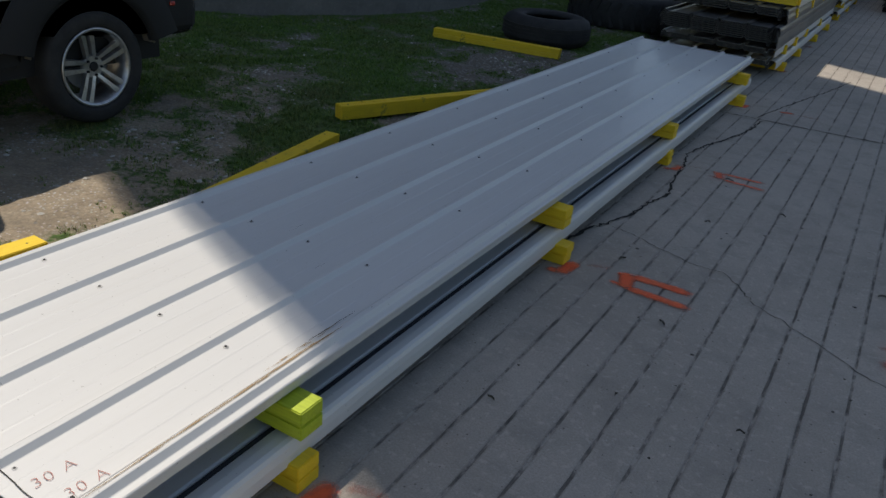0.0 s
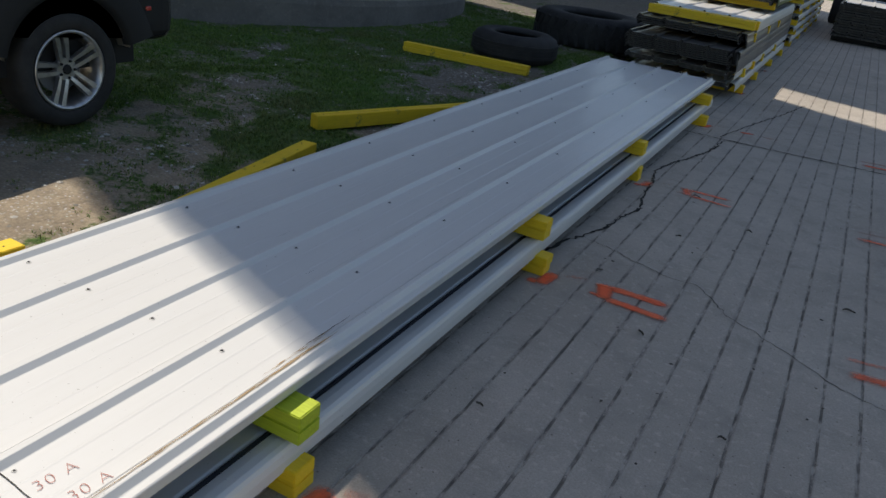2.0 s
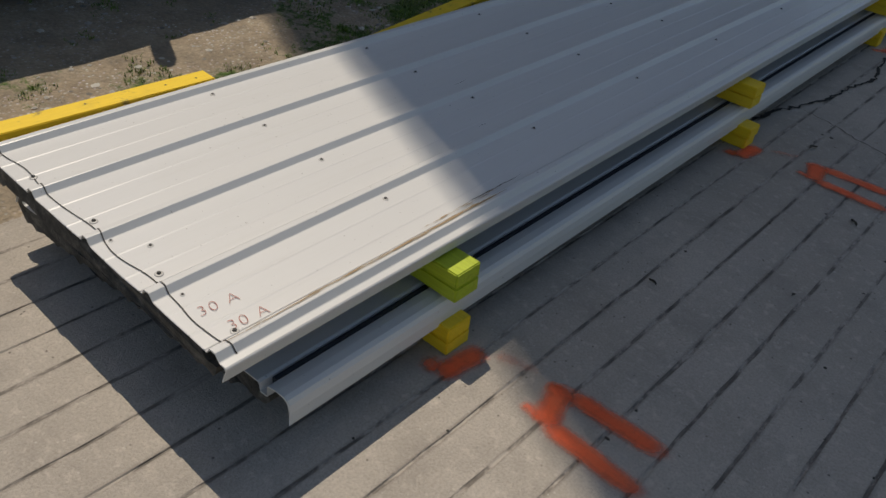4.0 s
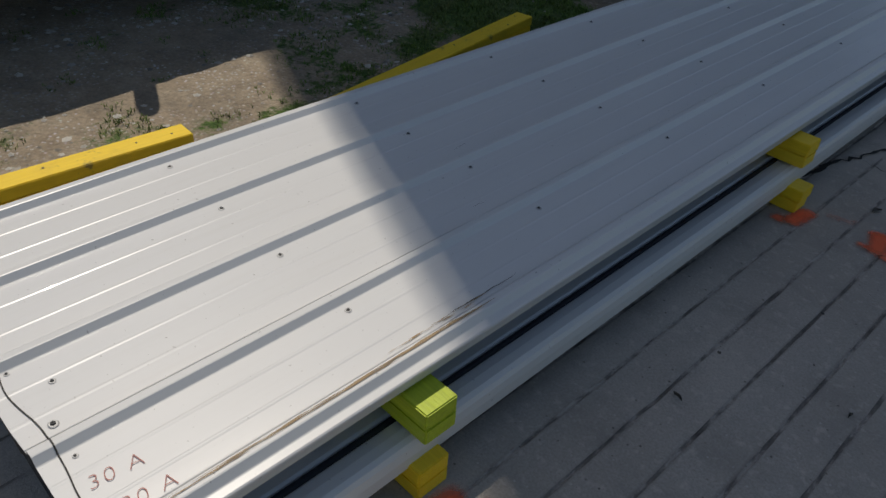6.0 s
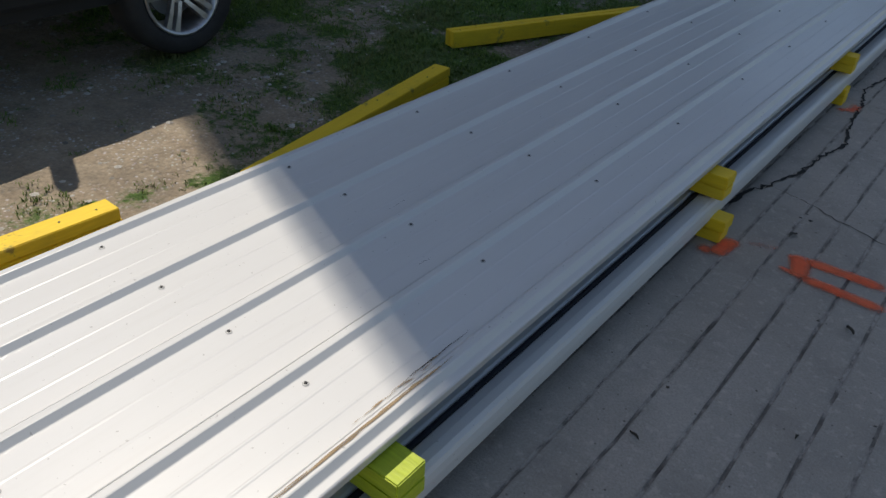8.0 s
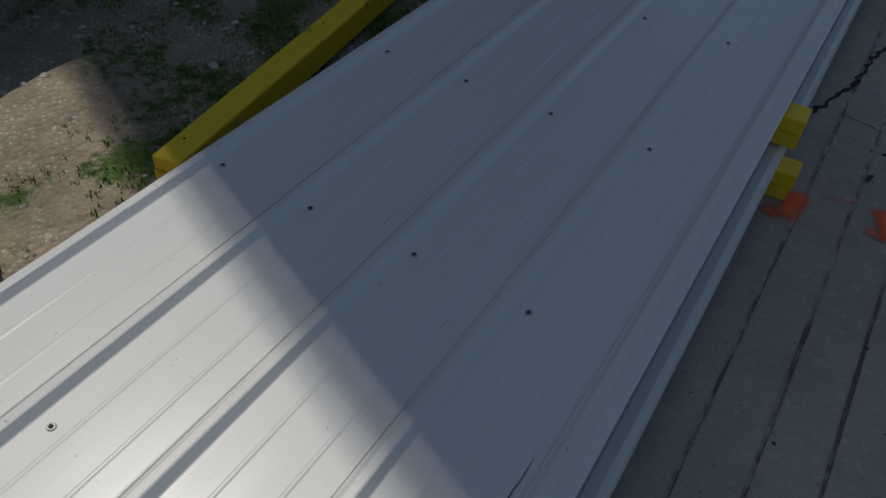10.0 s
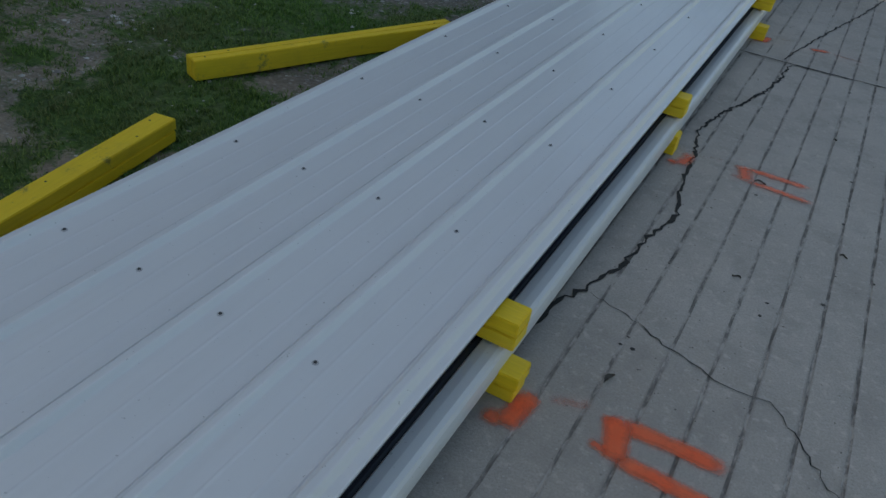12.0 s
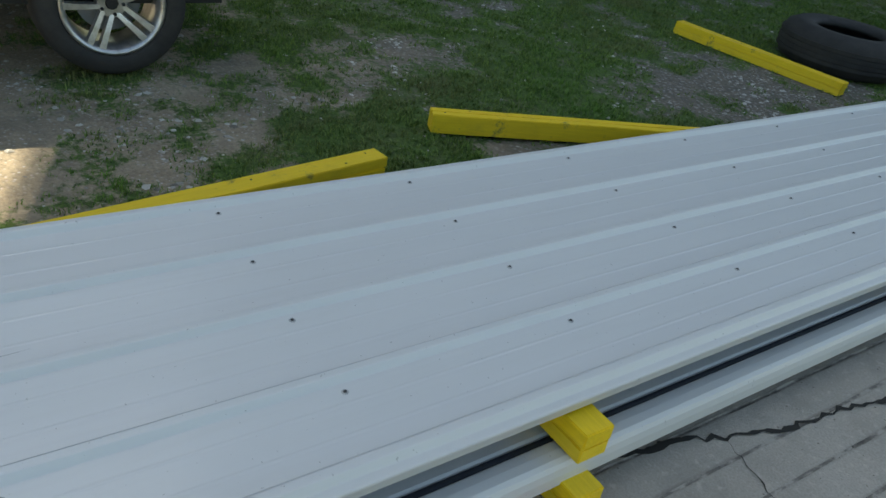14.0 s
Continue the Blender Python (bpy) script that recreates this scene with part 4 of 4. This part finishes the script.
def build_car():
    # x: outwards to the drive; y: towards the tail
    ob = empty("car", pose(-1.665, 1.39, 0.092), "champagne suv parked on gravel, five-spoke alloy wheels", "car")
    ob.scale = (0.96, 0.96, 0.96)
    rear_y, front_y = 0.70, -3.52
    base = 0.46
    low = arch_profile((-2.62, 0.0), base)
    outline = [(front_y + 0.05, base)] + low + [(rear_y - 0.03, base), (rear_y, 0.62), (rear_y - 0.02, 0.95), (rear_y - 0.06, 1.06), (-2.45, 1.06), (-3.2, 0.98), (front_y + 0.06, 0.86), (front_y, 0.66)]
    # shell: an outer and an inner layer of each flank, joined over the top
    bm = bmesh.new()
    layers = []
    for x, squeeze in ((0.075, 0.0), (0.095, 0.0), (0.05, 0.02), (-0.35, 0.05), (-1.4, 0.05), (-1.80, 0.02), (-1.845, 0.0), (-1.825, 0.0)):
        layers.append([bm.verts.new((x, y * (1 - squeeze * 0.2), z + squeeze * (0.35 if z > 0.9 else 0.0))) for y, z in outline])
    n = len(outline)
    for p, q in zip(layers, layers[1:]):
        for i in range(n):
            bm.faces.new((p[i], p[(i + 1) % n], q[(i + 1) % n], q[i]))
    bm.faces.new(layers[0])
    bm.faces.new(layers[-1][::-1])
    bmesh.ops.triangulate(bm, faces=[f for f in bm.faces if len(f.verts) > 4])
    part("body", bm, CAR_PAINT, ob, "champagne painted body shell")
    # greenhouse with roof
    for name, mat, z0, z1, y_f0, y_f1, y_r0, y_r1, x0, x1, lab in (("windows", GLASS, 1.06, 1.56, -2.35, -1.60, 0.62, 0.50, -0.035, -0.26, "dark tinted side glass"), ("roof", CAR_PAINT, 1.56, 1.70, -1.62, -1.50, 0.53, 0.42, -0.245, -0.295, "champagne roof")):
        bm = bmesh.new()
        w = -1.75
        lo = [bm.verts.new(v) for v in ((x0, y_f0, z0), (x0, y_r0, z0), (w - x0, y_r0, z0), (w - x0, y_f0, z0))]
        hi = [bm.verts.new(v) for v in ((x1, y_f1, z1), (x1, y_r1, z1), (w - x1, y_r1, z1), (w - x1, y_f1, z1))]
        for i in range(4):
            bm.faces.new((lo[i], lo[(i + 1) % 4], hi[(i + 1) % 4], hi[i]))
        bm.faces.new(lo[::-1])
        bm.faces.new(hi)
        bmesh.ops.bevel(bm, geom=list(bm.edges), offset=0.025, segments=2, affect="EDGES")
        part(name, bm, mat, ob, lab)
    for y0, y1 in ((-1.62, -1.54), (-0.75, -0.66), (0.28, 0.40)):
        bm = box_bm(-0.07, -0.033, y0, y1, 1.05, 1.58, 0.01)
        for v in bm.verts:
            v.co.x -= 0.215 * (v.co.z - 1.05) / 0.53
        part("pillar", bm, CAR_PAINT, ob)
    # bumpers, sill, arch trim
    part("rear_bumper", box_bm(-1.86, 0.108, 0.40, 0.74, 0.43, 0.90, 0.11, None, 4), BLACK_PLASTIC, ob, "black plastic rear bumper")
    part("front_bumper", box_bm(-1.86, 0.11, -3.64, -3.30, 0.36, 0.66, 0.05, None, 3), BLACK_PLASTIC, ob)
    part("sill", box_bm(-1.8, 0.05, -2.2, -0.42, 0.36, 0.475, 0.02, None, 2), BLACK_PLASTIC, ob, "black sill under the doors")
    for yc in (0.0, -2.62):
        bm = bmesh.new()
        rings = []
        for k in range(23):
            a = math.radians(14 + 152 * k / 22)
            cy, cz = math.cos(a), math.sin(a)
            rings.append([bm.verts.new((x, yc + r * cy, 0.33 + r * cz)) for x, r in ((0.06, 0.385), (0.105, 0.39), (0.112, 0.42), (0.112, 0.56), (0.09, 0.585))])
        for p, q in zip(rings, rings[1:]):
            for i in range(4):
                bm.faces.new((p[i], p[i + 1], q[i + 1], q[i]))
        part("arch_trim", bm, BLACK_PLASTIC, ob, "black wheel arch trim", True)
        bm = lathe_bm([(0.02, -0.55), (0.43, -0.55), (0.425, 0.06), (0.41, 0.06), (0.41, -0.52), (0.02, -0.52)], 36, "x")
        bmesh.ops.bisect_plane(bm, geom=list(bm.verts) + list(bm.edges) + list(bm.faces), plane_co=(0, 0, 0.06), plane_no=(0, 0, 1), clear_inner=True)
        part("wheel_well", bm, BLACK_PLASTIC, ob).location = (0, yc, 0.34)
        build_wheel(ob, -0.02, yc, 1)
        build_wheel(ob, -1.73, yc, -1)
    part("floor_pan", box_bm(-1.7, 0.0, -3.3, 0.5, 0.30, 0.46), BLACK_PLASTIC, ob)
    part("side_marker", box_bm(0.100, 0.116, 0.50, 0.54, 0.615, 0.64, 0.005), AMBER, ob, "small red-orange side marker")
    part("tail_lamp", box_bm(-0.06, 0.085, 0.60, 0.71, 0.86, 1.12, 0.02), AMBER, ob)
    part("tail_lamp", box_bm(-1.83, -1.69, 0.60, 0.71, 0.86, 1.12, 0.02), AMBER, ob)
    for y0, y1 in ((-1.55, -0.74), (-0.68, 0.12)):
        part("door_seam", box_bm(0.086, 0.0975, y0, y0 + 0.012, 0.5, 1.05), BLACK_PLASTIC, ob)
        part("door_handle", box_bm(0.09, 0.125, y1 - 0.16, y1 - 0.03, 0.90, 0.93, 0.008), CAR_PAINT, ob)
    # short unseen post added on the roof to cast the notch of shadow
    part("shadow_post", lathe_bm([(0.002, 1.70), (0.046, 1.70), (0.046, 2.33), (0.036, 2.40), (0.002, 2.41)], 20), BLACK_PLASTIC, ob, "unseen dark post added on the roof for its shadow").location = (-0.36, -0.60, 0)
    return ob


build_car()


# ---------------------------------------------------------------- grass, gravel, debris
def scatter_grass(count, seed):
    r = random.Random(seed)
    verts, faces = [], []
    made = 0
    while made < count:
        x, y = r.uniform(-4.6, -0.24), r.uniform(-1.3, 9.8)
        if (x + 6.3) ** 2 + (y - 7.19) ** 2 < 14.2 or r.random() > 1.0 / (1.0 + max(0, y - 3) * 0.12):
            continue
        c = grass_cover(x, y) + 0.6 * smooth_noise(x, y, 6.0)
        if c < 0.22 or r.random() > (c - 0.2) * 1.15:
            continue
        z = yard_z(x, y) - 0.003
        for _ in range(r.randint(3, 6)):
            a, h, w = r.uniform(0, 6.283), r.uniform(0.007, 0.012 + 0.02 * min(1.0, c)), r.uniform(0.0013, 0.0028)
            bx, by = x + r.uniform(-0.012, 0.012), y + r.uniform(-0.012, 0.012)
            lx, ly = math.cos(a) * h * r.uniform(0.3, 1.1), math.sin(a) * h * r.uniform(0.3, 1.1)
            n = len(verts)
            verts += [(bx - math.sin(a) * w, by + math.cos(a) * w, z), (bx + math.sin(a) * w, by - math.cos(a) * w, z), (bx + lx * 0.45 + math.sin(a) * w * 0.8, by + ly * 0.45 - math.cos(a) * w * 0.8, z + h * 0.7), (bx + lx * 0.45 - math.sin(a) * w * 0.8, by + ly * 0.45 + math.cos(a) * w * 0.8, z + h * 0.7), (bx + lx, by + ly, z + h)]
            faces += [(n, n + 1, n + 2, n + 3), (n + 3, n + 2, n + 4)]
        made += 1
    return tagged(link_mesh("grass", verts, faces, GRASS), "short patchy green grass on gravel", "grass", kind="stuff")


STONE = [(0, 0, 0.62), (1, 0.1, 0.05), (0.25, 0.9, 0.1), (-0.85, 0.5, 0.0), (-0.7, -0.65, 0.1), (0.35, -0.95, 0.0), (0, 0, -0.4)]
STONE_F = [(0, 1, 2), (0, 2, 3), (0, 3, 4), (0, 4, 5), (0, 5, 1), (6, 2, 1), (6, 3, 2), (6, 4, 3), (6, 5, 4), (6, 1, 5)]


def scatter_stones(name, count, place, size, mat, label, seed, flat=0.7):
    r = random.Random(seed)
    verts, faces = [], []
    for _ in range(count):
        p = place(r)
        if p is None:
            continue
        x, y, z = p
        s = size(r)
        a = r.uniform(0, 6.283)
        ca, sa = math.cos(a), math.sin(a)
        ex, ey = r.uniform(0.6, 1.2), r.uniform(0.6, 1.2)
        n = len(verts)
        for vx, vy, vz in STONE:
            px, py = vx * ex * s * r.uniform(0.85, 1.15), vy * ey * s * r.uniform(0.85, 1.15)
            verts.append((x + ca * px - sa * py, y + sa * px + ca * py, z + vz * s * flat))
        faces += [tuple(n + i for i in f) for f in STONE_F]
    return tagged(link_mesh(name, verts, faces, mat), label, "gravel", kind="stuff")


def yard_spot(r):
    x, y = r.uniform(-4.4, -0.23), r.uniform(-1.3, 9.8)
    if (x + 6.3) ** 2 + (y - 7.19) ** 2 < 14.2 or r.random() > 1.0 / (1.0 + max(0, y - 3) * 0.15):
        return None
    c = grass_cover(x, y)
    if c > 0.45 and r.random() < 0.86:
        return None
    if smooth_noise(x + 3, y, 1.6) + 0.6 * smooth_noise(x, y, 4.0) < 0.05 and r.random() < 0.9:
        return None
    return x, y, yard_z(x, y)


def slab_spot(r):
    x, y = 1.1 + 2.6 * r.random() ** 1.1, r.uniform(-1.5, 9)
    return x, y, 0.001


def dark_spot(r):
    x, y, z = slab_spot(r)
    if r.random() < 0.6:
        x = FIRST + DRIFT * y + PITCH * round((x - FIRST) / PITCH) + r.uniform(-0.012, 0.012)
    return x, y, z


scatter_grass(36000, 5)
scatter_stones("gravel", 52000, yard_spot, lambda r: 0.003 + 0.017 * r.random() ** 4, PEBBLES, "loose pale limestone gravel in the yard", 6)
scatter_stones("grit", 1500, slab_spot, lambda r: 0.0012 + 0.0025 * r.random() ** 3, PEBBLES, "fine pale grit on the concrete", 7, 0.4)
scatter_stones("debris", 950, dark_spot, lambda r: 0.002 + 0.008 * r.random() ** 5, DARK_GRAVEL, "small dark crumbs of dirt on the concrete", 8, 0.35)


def build_leaf(x, y, length, turn, seed):
    """A curled dead leaf."""
    r = random.Random(seed)
    verts, faces = [], []
    for i in range(7):
        t = i / 6
        w = 0.32 * length * math.sin(math.pi * (0.06 + 0.9 * t)) * r.uniform(0.8, 1.1)
        bend = 0.25 * length * math.sin(t * 2.6)
        for s in (-1, 0, 1):
            verts.append((t * length, s * w / 2 + bend * 0.5, 0.004 + 0.006 * abs(s) + 0.004 * math.sin(t * 5)))
    for i in range(6):
        for j in range(2):
            a = 3 * i + j
            faces.append((a, a + 3, a + 4, a + 1))
    ob = link_mesh("dead_leaf", verts, faces, DARK_GRAVEL)
    ob.matrix_world = pose(x, y, 0.002, 0, 0, turn)
    return tagged(ob, "curled dark dead leaf on the concrete", "leaf", "dead leaves on the drive")


for i, (x, y, s, a) in enumerate(((1.224, 1.907, 0.055, 70), (1.362, 3.476, 0.05, 10), (1.561, 1.457, 0.05, 120), (1.25, 0.617, 0.035, 150), (1.613, 4.22, 0.025, 40), (1.74, 3.096, 0.03, 0), (1.453, 2.689, 0.03, 170), (1.935, 0.952, 0.03, 20), (1.558, 0.887, 0.025, 80), (2.266, 2.359, 0.06, 15), (1.864, 0.162, 0.03, 60))):
    build_leaf(x, y, s, a, i)
